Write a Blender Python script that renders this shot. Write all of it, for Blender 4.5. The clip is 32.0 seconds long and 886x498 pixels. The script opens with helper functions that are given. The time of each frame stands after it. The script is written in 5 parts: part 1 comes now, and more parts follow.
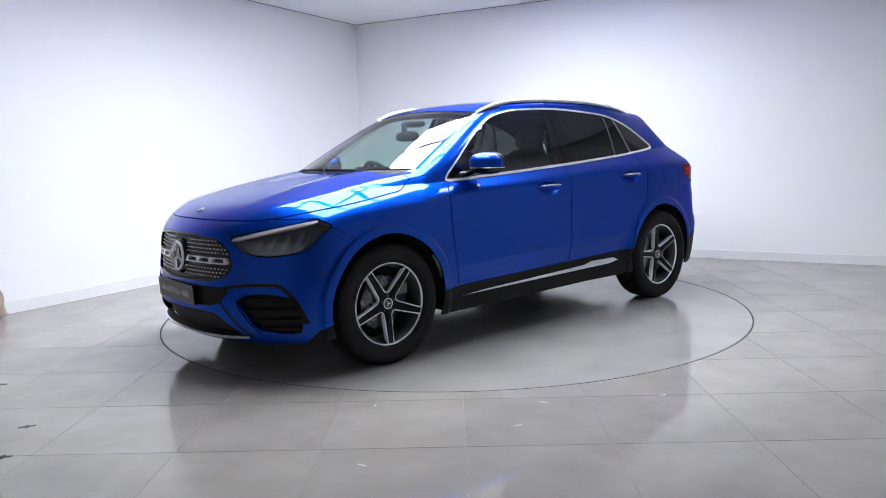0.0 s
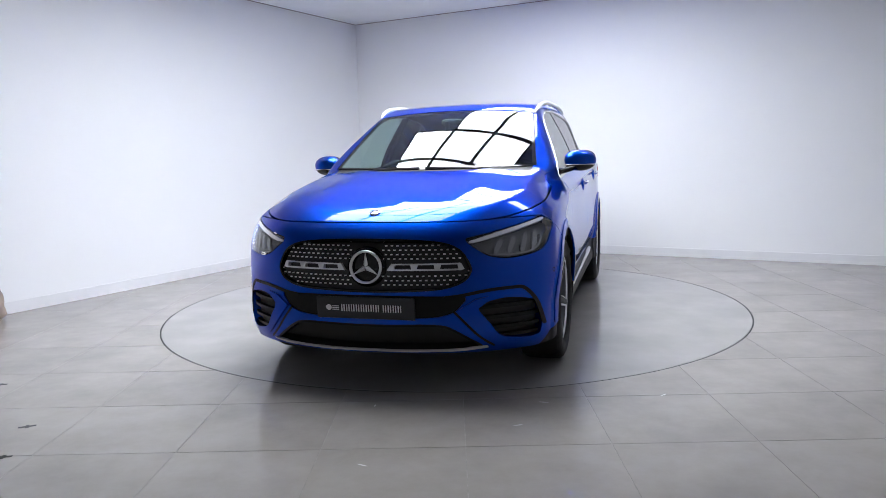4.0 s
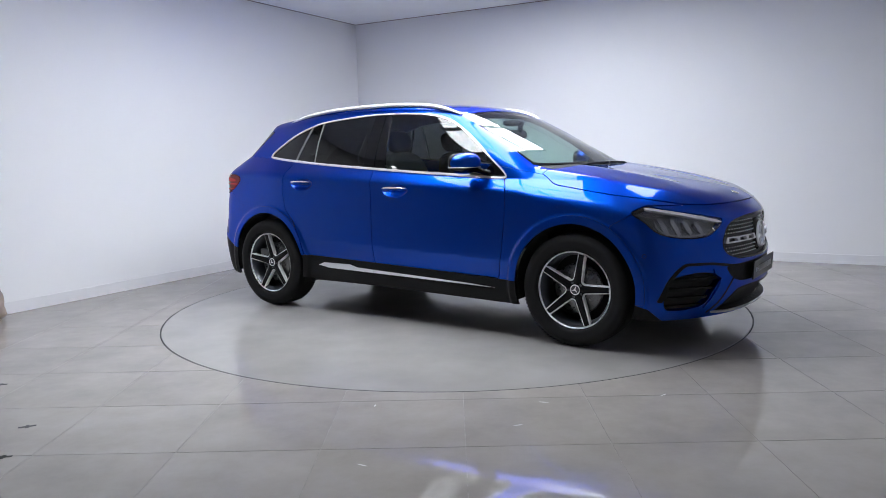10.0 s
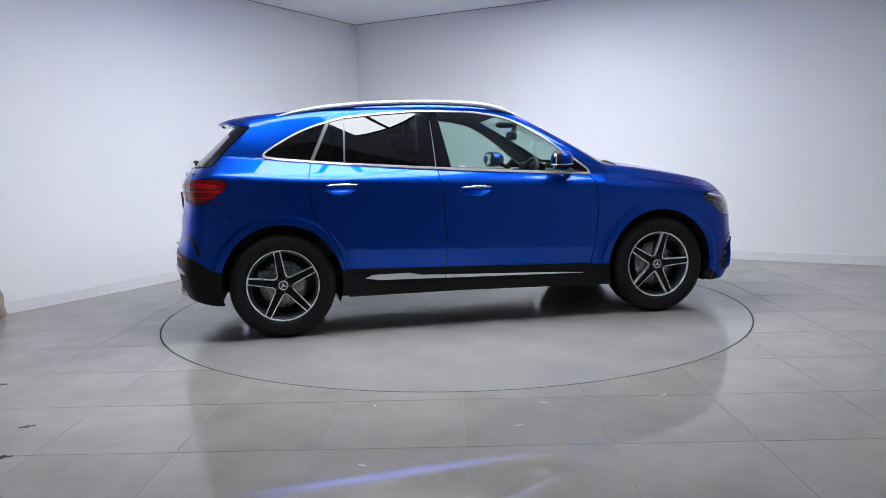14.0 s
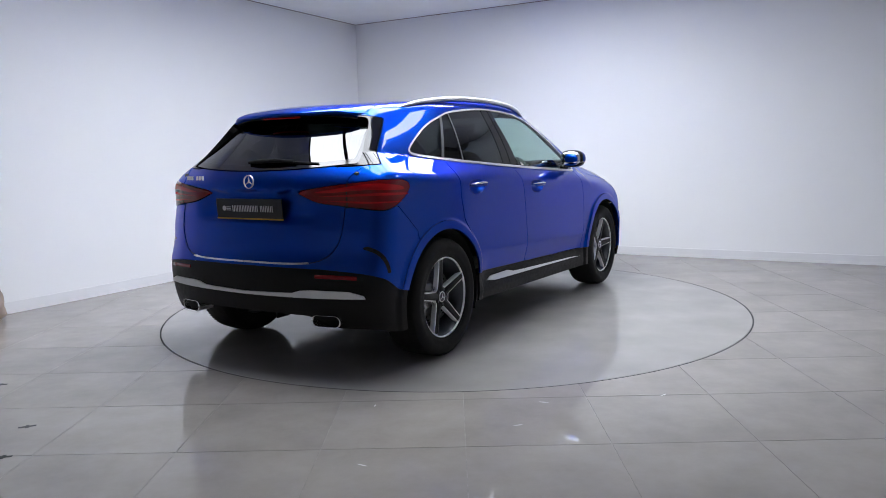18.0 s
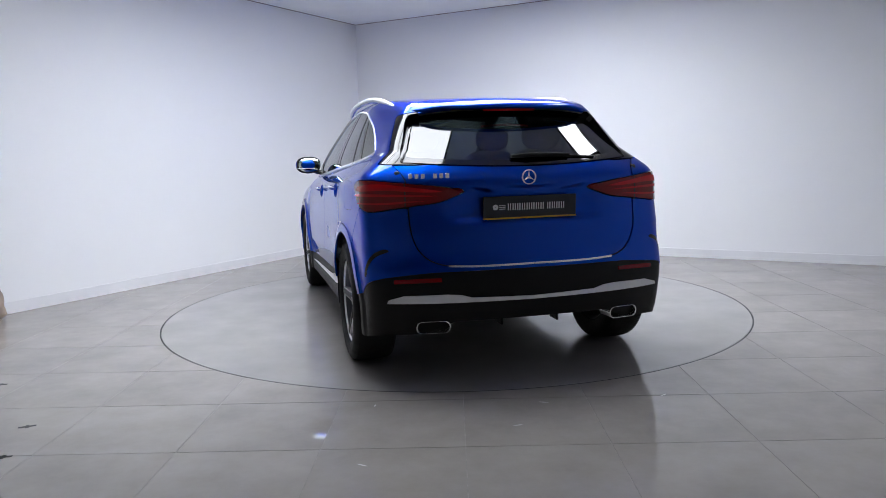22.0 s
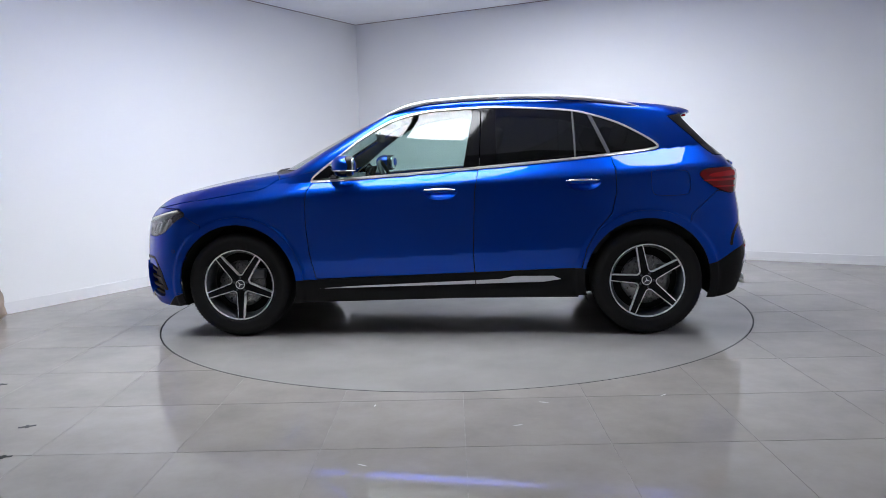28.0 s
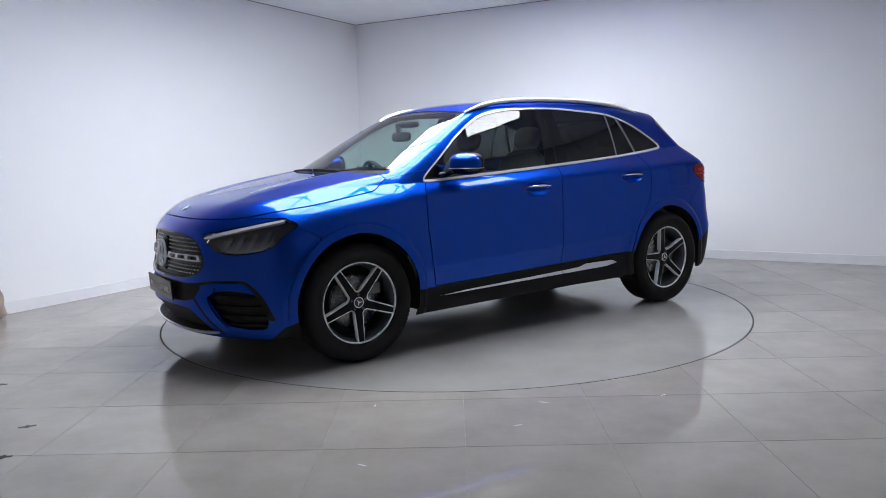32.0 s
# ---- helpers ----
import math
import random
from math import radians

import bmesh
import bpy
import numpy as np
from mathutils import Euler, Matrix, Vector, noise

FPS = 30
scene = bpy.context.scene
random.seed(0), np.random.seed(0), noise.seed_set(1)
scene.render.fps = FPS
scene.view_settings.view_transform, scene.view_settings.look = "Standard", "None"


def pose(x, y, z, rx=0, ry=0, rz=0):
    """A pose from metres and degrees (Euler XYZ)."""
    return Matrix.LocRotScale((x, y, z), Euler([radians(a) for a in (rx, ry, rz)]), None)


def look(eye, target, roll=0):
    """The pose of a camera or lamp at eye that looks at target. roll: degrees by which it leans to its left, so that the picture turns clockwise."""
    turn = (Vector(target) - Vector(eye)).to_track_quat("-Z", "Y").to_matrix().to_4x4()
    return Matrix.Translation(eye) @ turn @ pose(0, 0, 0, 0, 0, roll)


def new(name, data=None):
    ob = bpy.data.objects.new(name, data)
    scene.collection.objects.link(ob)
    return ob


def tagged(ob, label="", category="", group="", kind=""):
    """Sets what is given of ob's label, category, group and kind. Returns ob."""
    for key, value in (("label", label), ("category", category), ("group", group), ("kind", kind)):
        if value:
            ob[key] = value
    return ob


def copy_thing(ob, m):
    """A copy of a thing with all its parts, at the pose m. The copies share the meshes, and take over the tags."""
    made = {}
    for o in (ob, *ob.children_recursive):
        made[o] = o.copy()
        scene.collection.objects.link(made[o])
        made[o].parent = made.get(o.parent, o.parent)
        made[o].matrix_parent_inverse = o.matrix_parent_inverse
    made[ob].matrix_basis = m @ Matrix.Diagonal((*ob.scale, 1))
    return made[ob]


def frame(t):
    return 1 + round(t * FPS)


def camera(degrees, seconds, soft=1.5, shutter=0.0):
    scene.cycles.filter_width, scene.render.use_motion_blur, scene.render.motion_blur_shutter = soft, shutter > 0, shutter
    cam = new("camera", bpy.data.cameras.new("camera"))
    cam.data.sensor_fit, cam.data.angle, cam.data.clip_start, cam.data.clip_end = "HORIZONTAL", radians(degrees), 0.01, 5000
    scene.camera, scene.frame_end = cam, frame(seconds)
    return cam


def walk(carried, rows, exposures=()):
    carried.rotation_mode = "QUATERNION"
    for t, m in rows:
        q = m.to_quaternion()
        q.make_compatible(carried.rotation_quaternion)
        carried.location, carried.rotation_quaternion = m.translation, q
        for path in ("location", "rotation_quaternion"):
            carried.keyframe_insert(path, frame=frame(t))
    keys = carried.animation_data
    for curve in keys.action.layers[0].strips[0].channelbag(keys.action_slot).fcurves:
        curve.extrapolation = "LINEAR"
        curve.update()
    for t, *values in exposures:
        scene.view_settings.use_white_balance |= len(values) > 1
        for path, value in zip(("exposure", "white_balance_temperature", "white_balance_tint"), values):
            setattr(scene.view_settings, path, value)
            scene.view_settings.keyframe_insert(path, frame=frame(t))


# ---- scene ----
# Camera on a tripod, turntable centre at the world origin.
EXPOSURES = [(0.0, 0.41), (3.0, 0.33), (6.0, -0.06), (24.0, -0.05), (25.0, 0.04), (28.0, 0.06), (30.0, 0.02), (32.0, 0.02)]
cam = camera(61.37, 32.0, soft=0.75)
EYE = Vector((0.0, -5.9263, 1.2097))
AIM = EYE + 6.0 * Vector((-0.013964, 0.991840, -0.126720))
walk(cam, [(0.0, look(EYE, AIM, -1.451)), (32.0, look(EYE, AIM, -1.451))], exposures=EXPOSURES)

# ---- world and light ----
world = bpy.data.worlds.new("world")
scene.world = world
world.use_nodes = True
world.node_tree.nodes["Background"].inputs[0].default_value = (0.75, 0.85, 1.0, 1)
world.node_tree.nodes["Background"].inputs[1].default_value = 0.3

WHEELBASE = 2.729
CAR_DX, CAR_DY = 0.0325, 0.1459      # the car's middle on the turntable
ROOM_TURN = 61.5                     # degrees between the tile grid and the walls
CORNER = Vector((-1.25, 4.43))
CEIL = 2.96


# ---- materials ----
def material(name, color, rough=0.5, metal=0.0, coat=0.0, coat_rough=0.03, ior=1.5):
    m = bpy.data.materials.new(name)
    m.use_nodes = True
    b = m.node_tree.nodes["Principled BSDF"]
    b.inputs["Base Color"].default_value = (*color, 1)
    b.inputs["Roughness"].default_value = rough
    b.inputs["Metallic"].default_value = metal
    b.inputs["Coat Weight"].default_value = coat
    b.inputs["Coat Roughness"].default_value = coat_rough
    b.inputs["IOR"].default_value = ior
    return m


def nodes_of(m):
    t = m.node_tree
    return t.nodes, t.links, t.nodes["Principled BSDF"]


def noisy(m, scale=8.0, amount=0.15, rough_amount=0.1, bump=0.0, bump_scale=120.0, detail=6.0, random_piece=0.0):
    """Two scales of variation in colour and gloss, and fine relief."""
    n, l, b = nodes_of(m)
    base = b.inputs["Base Color"].default_value[:]
    rough = b.inputs["Roughness"].default_value
    co = n.new("ShaderNodeTexCoord")
    big = n.new("ShaderNodeTexNoise")
    big.inputs["Scale"].default_value, big.inputs["Detail"].default_value = scale, detail
    where = co.outputs["Object"]
    if random_piece:                  # pieces that share a mesh take the pattern from their place in the room
        big.inputs["Roughness"].default_value = 0.66
        where = n.new("ShaderNodeNewGeometry").outputs["Position"]
    l.new(where, big.inputs["Vector"])
    ramp = n.new("ShaderNodeMapRange")
    ramp.inputs[1].default_value, ramp.inputs[2].default_value = 0.3, 0.7
    ramp.inputs[3].default_value, ramp.inputs[4].default_value = 1 - amount, 1 + amount
    l.new(big.outputs["Fac"], ramp.inputs[0])
    mul = n.new("ShaderNodeMix")
    mul.data_type, mul.blend_type = "RGBA", "MULTIPLY"
    mul.inputs[0].default_value = 1.0
    mul.inputs[6].default_value = base
    if random_piece:
        info = n.new("ShaderNodeObjectInfo")
        var = n.new("ShaderNodeMapRange")
        var.inputs[3].default_value, var.inputs[4].default_value = 1 - random_piece, 1 + random_piece
        l.new(info.outputs["Random"], var.inputs[0])
        mm = n.new("ShaderNodeMath")
        mm.operation = "MULTIPLY"
        l.new(ramp.outputs[0], mm.inputs[0]), l.new(var.outputs[0], mm.inputs[1])
        l.new(mm.outputs[0], mul.inputs[7])
    else:
        l.new(ramp.outputs[0], mul.inputs[7])
    l.new(mul.outputs[2], b.inputs["Base Color"])
    fine = n.new("ShaderNodeTexNoise")
    fine.inputs["Scale"].default_value, fine.inputs["Detail"].default_value = bump_scale, 4.0
    l.new(co.outputs["Object"], fine.inputs["Vector"])
    rr = n.new("ShaderNodeMapRange")
    rr.inputs[1].default_value, rr.inputs[2].default_value = 0.3, 0.7
    rr.inputs[3].default_value, rr.inputs[4].default_value = max(0.0, rough - rough_amount), rough + rough_amount
    l.new(big.outputs["Fac"], rr.inputs[0]), l.new(rr.outputs[0], b.inputs["Roughness"])
    if bump:
        bp = n.new("ShaderNodeBump")
        bp.inputs["Strength"].default_value, bp.inputs["Distance"].default_value = bump, 0.002
        l.new(fine.outputs["Fac"], bp.inputs["Height"]), l.new(bp.outputs[0], b.inputs["Normal"])
    return m


def glow(name, color, strength):
    m = material(name, (0.8, 0.8, 0.8))
    b = m.node_tree.nodes["Principled BSDF"]
    b.inputs["Emission Color"].default_value = (*color, 1)
    b.inputs["Emission Strength"].default_value = strength
    return m


PAINT = material("blue_paint", (0.001, 0.052, 0.405), 0.35, 1.0, 1.0, 0.004)
PAINT.node_tree.nodes["Principled BSDF"].inputs["Specular Tint"].default_value = (0.03, 0.32, 0.82, 1)
PAINT.node_tree.nodes["Principled BSDF"].inputs["Coat IOR"].default_value = 1.33
WALL = noisy(material("white_wall_paint", (0.87, 0.875, 0.89), 0.75), 0.7, 0.015, 0.05, 0.15, 220)
CEILING = noisy(material("ceiling_paint", (0.88, 0.90, 0.94), 0.8), 3, 0.02, 0.05, 0.2, 150)
TILE = noisy(material("grey_porcelain_tile", (0.325, 0.300, 0.278), 0.040, 0.0, ior=1.36), 2.6, 0.12, 0.010, 0.0, 60, 9.0, random_piece=0.04)
DISC = noisy(material("turntable_tile", (0.330, 0.316, 0.303), 0.12, 0.0, ior=1.37), 2.6, 0.08, 0.055, 0.0, 60, 8.0)
# tone of added walls out of view, set by the light they bounce back
BOUNCE_PALE = noisy(material("unseen_wall_bounce", (0.66, 0.66, 0.67), 0.8), 2.0, 0.05, 0.05)
# darker tone for unseen surfaces that should throw back little light
BOUNCE_GREY = noisy(material("unseen_dim_bounce", (0.30, 0.30, 0.31), 0.8), 2.0, 0.1, 0.05)
GROUT = noisy(material("grout", (0.27, 0.25, 0.23), 0.8), 20, 0.2, 0.1, 0.3, 300)
BLACK = noisy(material("black_plastic", (0.009, 0.009, 0.0095), 0.5, ior=1.28), 40, 0.15, 0.08, 0.15, 700)
GLOSSBLACK = material("gloss_black", (0.003, 0.003, 0.0035), 0.07, 0.0, 0.0, ior=1.45)
DARK = material("dark_recess", (0.008, 0.008, 0.008), 0.7)
CHROME = material("chrome", (0.90, 0.91, 0.92), 0.08, 0.92)
SILVER = material("satin_silver", (0.80, 0.81, 0.82), 0.32, 0.3)
BRIGHT = material("bright_trim", (0.90, 0.91, 0.92), 0.22, 0.5)
RUBBER = noisy(material("tyre_rubber", (0.013, 0.013, 0.0135), 0.7, ior=1.32), 30, 0.2, 0.1, 0.1, 400)
RED = material("red_lens", (0.20, 0.003, 0.006), 0.05, 0.0, 0.0, ior=1.42)
LIGHT = glow("light_panel", (0.915, 0.957, 1.03), 14.9)


def glass(name, tint, rough=0.0, gloss=0.075):
    """Thin car glass: a clear coat that mirrors over a tint that lets light through."""
    m = bpy.data.materials.new(name)
    m.use_nodes = True
    n, l = m.node_tree.nodes, m.node_tree.links
    n.remove(n["Principled BSDF"])
    tr = n.new("ShaderNodeBsdfTransparent")
    tr.inputs[0].default_value = (*tint, 1)
    gl = n.new("ShaderNodeBsdfGlossy")
    gl.inputs["Roughness"].default_value = rough
    lw = n.new("ShaderNodeLayerWeight")
    lw.inputs[0].default_value = 0.5
    pw = n.new("ShaderNodeMath")
    pw.operation = "POWER"
    pw.inputs[1].default_value = 4.5
    fr = n.new("ShaderNodeMapRange")
    fr.inputs[3].default_value, fr.inputs[4].default_value = gloss, 1.0
    l.new(lw.outputs["Facing"], pw.inputs[0]), l.new(pw.outputs[0], fr.inputs[0])
    mx = n.new("ShaderNodeMixShader")
    l.new(fr.outputs[0], mx.inputs[0]), l.new(tr.outputs[0], mx.inputs[1]), l.new(gl.outputs[0], mx.inputs[2])
    l.new(mx.outputs[0], n["Material Output"].inputs[0])
    return m


GLASS = glass("green_tinted_glass", (0.68, 0.83, 0.78))
PRIVACY = glass("privacy_glass", (0.055, 0.06, 0.062))
LENS = glass("clear_lens", (0.88, 0.89, 0.90), 0.0, 0.12)


# ---- small builders ----
def part(name, bm, mat, parent=None, label="", smooth=True):
    """Links a bmesh as one mesh object under its thing."""
    me = bpy.data.meshes.new(name)
    bm.to_mesh(me)
    bm.free()
    me.materials.append(mat)
    if smooth:
        me.polygons.foreach_set("use_smooth", [True] * len(me.polygons))
    ob = new(name, me)
    ob.parent = parent
    if label:
        ob["label"] = label
    return ob


def box(bm, cx, cy, cz, sx, sy, sz, bevel=0.0, m=None, seg=2):
    r = bmesh.ops.create_cube(bm, size=1.0)
    vs = r["verts"]
    bmesh.ops.scale(bm, vec=(sx, sy, sz), verts=vs)
    if bevel:
        es = list({e for v in vs for e in v.link_edges})
        rb = bmesh.ops.bevel(bm, geom=vs + es, offset=bevel, segments=seg, profile=0.5, affect="EDGES")
        vs = list({v for f in rb["faces"] for v in f.verts} | {v for v in vs if v.is_valid})
    bmesh.ops.translate(bm, vec=(cx, cy, cz), verts=vs)
    if m is not None:
        bmesh.ops.transform(bm, matrix=m, verts=vs)
    return vs


def lathe(bm, profile, steps=48, axis="y"):
    """Turns (radius, along) pairs about an axis."""
    rings = []
    for r, h in profile:
        ring = []
        for i in range(steps):
            a = 2 * math.pi * i / steps
            p = (r * math.cos(a), h, r * math.sin(a)) if axis == "y" else (r * math.cos(a), r * math.sin(a), h)
            ring.append(bm.verts.new(p))
        rings.append(ring)
    for p, q in zip(rings, rings[1:]):
        for i in range(steps):
            j = (i + 1) % steps
            bm.faces.new((p[i], p[j], q[j], q[i]))
    return rings


def tube(bm, pts, radius, steps=10, flat=1.0, up=Vector((0, 0, 1))):
    """A rod along points; radius may be a list."""
    pts = [Vector(p) for p in pts]
    rings = []
    for i, p in enumerate(pts):
        d = (pts[min(i + 1, len(pts) - 1)] - pts[max(i - 1, 0)]).normalized()
        s = d.cross(up).normalized()
        u = s.cross(d).normalized()
        r = radius[i] if isinstance(radius, (list, tuple)) else radius
        rings.append([bm.verts.new(p + s * (r * math.cos(2 * math.pi * k / steps)) + u * (r * flat * math.sin(2 * math.pi * k / steps))) for k in range(steps)])
    for a, b in zip(rings, rings[1:]):
        for i in range(steps):
            j = (i + 1) % steps
            bm.faces.new((a[i], a[j], b[j], b[i]))
    bm.faces.new(rings[0]), bm.faces.new(rings[-1][::-1])
    return rings


def plate(bm, poly, depth, m=None):
    """A flat plate from a 2D outline in x, z with its front at y = 0 and thickness along -y."""
    a = [bm.verts.new((x, 0, z)) for x, z in poly]
    b = [bm.verts.new((x, -depth, z)) for x, z in poly]
    bm.faces.new(a), bm.faces.new(b[::-1])
    k = len(poly)
    for i in range(k):
        j = (i + 1) % k
        bm.faces.new((a[j], a[i], b[i], b[j]))
    bmesh.ops.recalc_face_normals(bm, faces=bm.faces[:])
    if m is not None:
        bmesh.ops.transform(bm, matrix=m, verts=a + b)
    return a + b


def spline(pts, per=8, closed=False):
    """Catmull-Rom through points of any dimension."""
    p = [np.array(q, float) for q in pts]
    n = len(p)
    out = []
    for i in range(n if closed else n - 1):
        if closed:
            a, b, c, d = p[i - 1], p[i], p[(i + 1) % n], p[(i + 2) % n]
        else:
            a, b, c, d = p[max(i - 1, 0)], p[i], p[i + 1], p[min(i + 2, n - 1)]
        for k in range(per):
            t = k / per
            out.append(0.5 * (2 * b + (c - a) * t + (2 * a - 5 * b + 4 * c - d) * t * t + (3 * b - a - 3 * c + d) * t ** 3))
    if not closed:
        out.append(p[-1])
    return [tuple(q) for q in out]


# ---- the room ----
def to_room(u, v):
    """Room axes: u along the right wall from the corner, v along the left wall towards the camera."""
    a = radians(ROOM_TURN)
    along_left = Vector((-math.cos(a), -math.sin(a)))
    along_right = Vector((math.sin(a), -math.cos(a)))
    return CORNER + along_right * u + along_left * v


# past LIT_V the left wall is out of view and only bounces light
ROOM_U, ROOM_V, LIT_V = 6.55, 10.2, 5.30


def slab(name, u0, v0, u1, v1, z0, z1, mat, label, category):
    bm = bmesh.new()
    pts = [to_room(u0, v0), to_room(u1, v0), to_room(u1, v1), to_room(u0, v1)]
    lo = [bm.verts.new((p.x, p.y, z0)) for p in pts]
    hi = [bm.verts.new((p.x, p.y, z1)) for p in pts]
    bm.faces.new(lo), bm.faces.new(hi)
    for i in range(4):
        j = (i + 1) % 4
        bm.faces.new((lo[i], lo[j], hi[j], hi[i]))
    bmesh.ops.recalc_face_normals(bm, faces=bm.faces[:])
    return tagged(part(name, bm, mat, smooth=False), label, category, kind="structure")


def build_room():
    w = 0.15
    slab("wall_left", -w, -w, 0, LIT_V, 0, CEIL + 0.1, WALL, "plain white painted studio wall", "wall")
    # added, never in view: a pale reflector for the car's near side
    slab("wall_left_rear", -w, LIT_V, 0, ROOM_V + w, 0, CEIL + 0.1, BOUNCE_PALE, "unseen added wall beside the camera, pale to bounce light", "wall")
    slab("wall_right", 0, -w, ROOM_U, 0, 0, CEIL + 0.1, WALL, "plain white painted studio wall meeting the other in a corner", "wall")
    # added out of view; grey holds down its bounce on the right floor
    slab("wall_far_side", ROOM_U, -w, ROOM_U + w, ROOM_V + w, 0, CEIL + 0.1, BOUNCE_GREY, "unseen added wall closing the room, greyed to bounce less light", "wall")
    # also added and unseen, pale to brighten what faces the camera
    slab("wall_behind", 0, ROOM_V, ROOM_U, ROOM_V + w, 0, CEIL + 0.1, BOUNCE_PALE, "unseen added wall behind the camera, pale to bounce light onto the car", "wall")


build_room()
# ---- the car's skin ----
# x forward, y to the car's left, z up; axles at x = +-WHEELBASE / 2. The skin is the zero level of skin(), a smooth union of a
# top, two sides, a nose and a tail that are each drawn by a few curves.
AXLE = WHEELBASE / 2


def curve(xs, ys):
    """A natural cubic spline through a few design points, straight beyond its ends."""
    xs, ys = np.array(xs, float), np.array(ys, float)
    n = len(xs)
    h = np.diff(xs)
    a, r = np.eye(n), np.zeros(n)
    for i in range(1, n - 1):
        a[i, i - 1], a[i, i], a[i, i + 1] = h[i - 1], 2 * (h[i - 1] + h[i]), h[i]
        r[i] = 6 * ((ys[i + 1] - ys[i]) / h[i] - (ys[i] - ys[i - 1]) / h[i - 1])
    m = np.linalg.solve(a, r)

    def at(x):
        x = np.asarray(x, float)
        c = np.clip(x, xs[0], xs[-1])
        i = np.clip(np.searchsorted(xs, c) - 1, 0, n - 2)
        d0, d1, hh = xs[i + 1] - c, c - xs[i], h[i]
        v = (m[i] * d0 ** 3 + m[i + 1] * d1 ** 3) / (6 * hh) + (ys[i] / hh - m[i] * hh / 6) * d0 + (ys[i + 1] / hh - m[i + 1] * hh / 6) * d1
        s0 = (ys[1] - ys[0]) / h[0] - h[0] * m[1] / 6
        s1 = (ys[-1] - ys[-2]) / h[-1] + h[-1] * m[-2] / 6
        return v + np.where(x < xs[0], (x - xs[0]) * s0, 0) + np.where(x > xs[-1], (x - xs[-1]) * s1, 0)
    return at


def smax(a, b, k):
    h = np.maximum(k - np.abs(a - b), 0) / k
    return np.maximum(a, b) + h * h * k * 0.25


def step(a, b, x):
    t = np.clip((x - a) / (b - a), 0, 1)
    return t * t * (3 - 2 * t)


HOOD = curve([1.0, 1.3, 1.6, 1.88, 2.08, 2.2, 2.35], [1.135, 1.093, 1.040, 0.977, 0.918, 0.876, 0.80])
ROOF = curve([-2.0, -1.5, -1.1, -0.7, -0.3, 0.0, 0.20, 0.33, 0.42, 0.58, 0.75, 0.95, 1.25, 1.6],
             [1.447, 1.517, 1.556, 1.579, 1.587, 1.579, 1.560, 1.531, 1.497, 1.4255, 1.346, 1.247, 1.085, 0.88])
PLAN = curve([-2.3, -1.9, -1.365, -0.9, -0.3, 0.3, 0.85, 1.365, 1.8, 2.3],
             [0.838, 0.864, 0.899, 0.897, 0.893, 0.893, 0.896, 0.905, 0.893, 0.845])
SECTION = curve([0.15, 0.30, 0.42, 0.52, 0.62, 0.78, 0.90, 0.97, 1.03, 1.10, 1.2],
                [-0.03, -0.010, -0.006, 0.002, 0.003, -0.005, -0.013, -0.024, -0.045, -0.075, -0.13])
BELT = curve([-2.1, -1.7, -1.3, -0.8, -0.3, 0.3, 0.9, 1.3], [0.655, 0.695, 0.738, 0.780, 0.799, 0.806, 0.802, 0.785])
NOSE = curve([0.15, 0.24, 0.32, 0.42, 0.55, 0.68, 0.78, 0.86, 0.92], [2.18, 2.24, 2.262, 2.265, 2.260, 2.248, 2.225, 2.179, 2.13])
TAIL = curve([0.15, 0.28, 0.42, 0.54, 0.60, 0.68, 0.80, 0.95, 1.06, 1.12, 1.17, 1.30, 1.45, 1.6],
             [-2.01, -2.08, -2.118, -2.125, -2.115, -2.09, -2.075, -2.05, -2.045, -2.01, -1.970, -1.868, -1.750, -1.632])
RISE = curve([-2.0, -1.4, -0.84, -0.28, 0.3, 0.85, 1.4], [0.19, 0.145, 0.09, 0.045, 0.008, -0.015, -0.03])


def top_of(x, y):
    past = np.abs(y) - np.interp(x, [1.2, 1.6, 1.8, 1.93, 2.05], [0.708, 0.700, 0.655, 0.600, 0.52])
    fold = 0.5 * (past + np.sqrt(past * past + 0.0003))
    hood = HOOD(x) - 0.035 * y ** 2 - 0.07 * y ** 4 - 0.42 * fold + 0.008 * np.exp(-((np.abs(y) - 0.40) / 0.10) ** 2) * step(2.2, 1.6, x)
    roof = ROOF(x + 0.32 * y ** 2 * step(-0.5, 1.0, x)) - 0.055 * y ** 2 - 0.02 * y ** 4
    return smax(hood, roof, 0.014)


def side_of(x, z):
    low = PLAN(x) + SECTION(z - RISE(x) * step(0.6, 0.95, z))
    for ax in (AXLE, -AXLE):
        r = np.hypot(x - ax, z - 0.36)
        low = low + 0.014 * step(0.475, 0.445, r) * step(1.0, 0.6, z)
    fold = 0.540 - 0.040 * x
    low = low - 0.15 * np.maximum(fold - z, 0) * step(-1.02, -0.80, x) * step(0.95, 0.75, x) * step(0.30, 0.42, z)
    over = z - 1.05 - RISE(x)
    upper = BELT(x) - (0.25 + 0.16 * step(-1.0, -1.75, x)) * over - (0.36 + 0.55 * step(-1.0, -1.75, x)) * np.maximum(over, 0) ** 2 + 0.9 * np.maximum(-over, 0)
    return -smax(-low, -upper, 0.035)


def tail_of(y, z):
    """The tailgate's surface, with the shallow recess that holds the plate."""
    recess = 0.024 * step(0.50, 0.30, np.abs(y)) * step(0.835, 0.885, z) * step(1.030, 1.005, z)
    return TAIL(z) + (0.115 + 0.25 * step(1.02, 1.42, z)) * y ** 2 + 0.15 * y ** 4 + recess


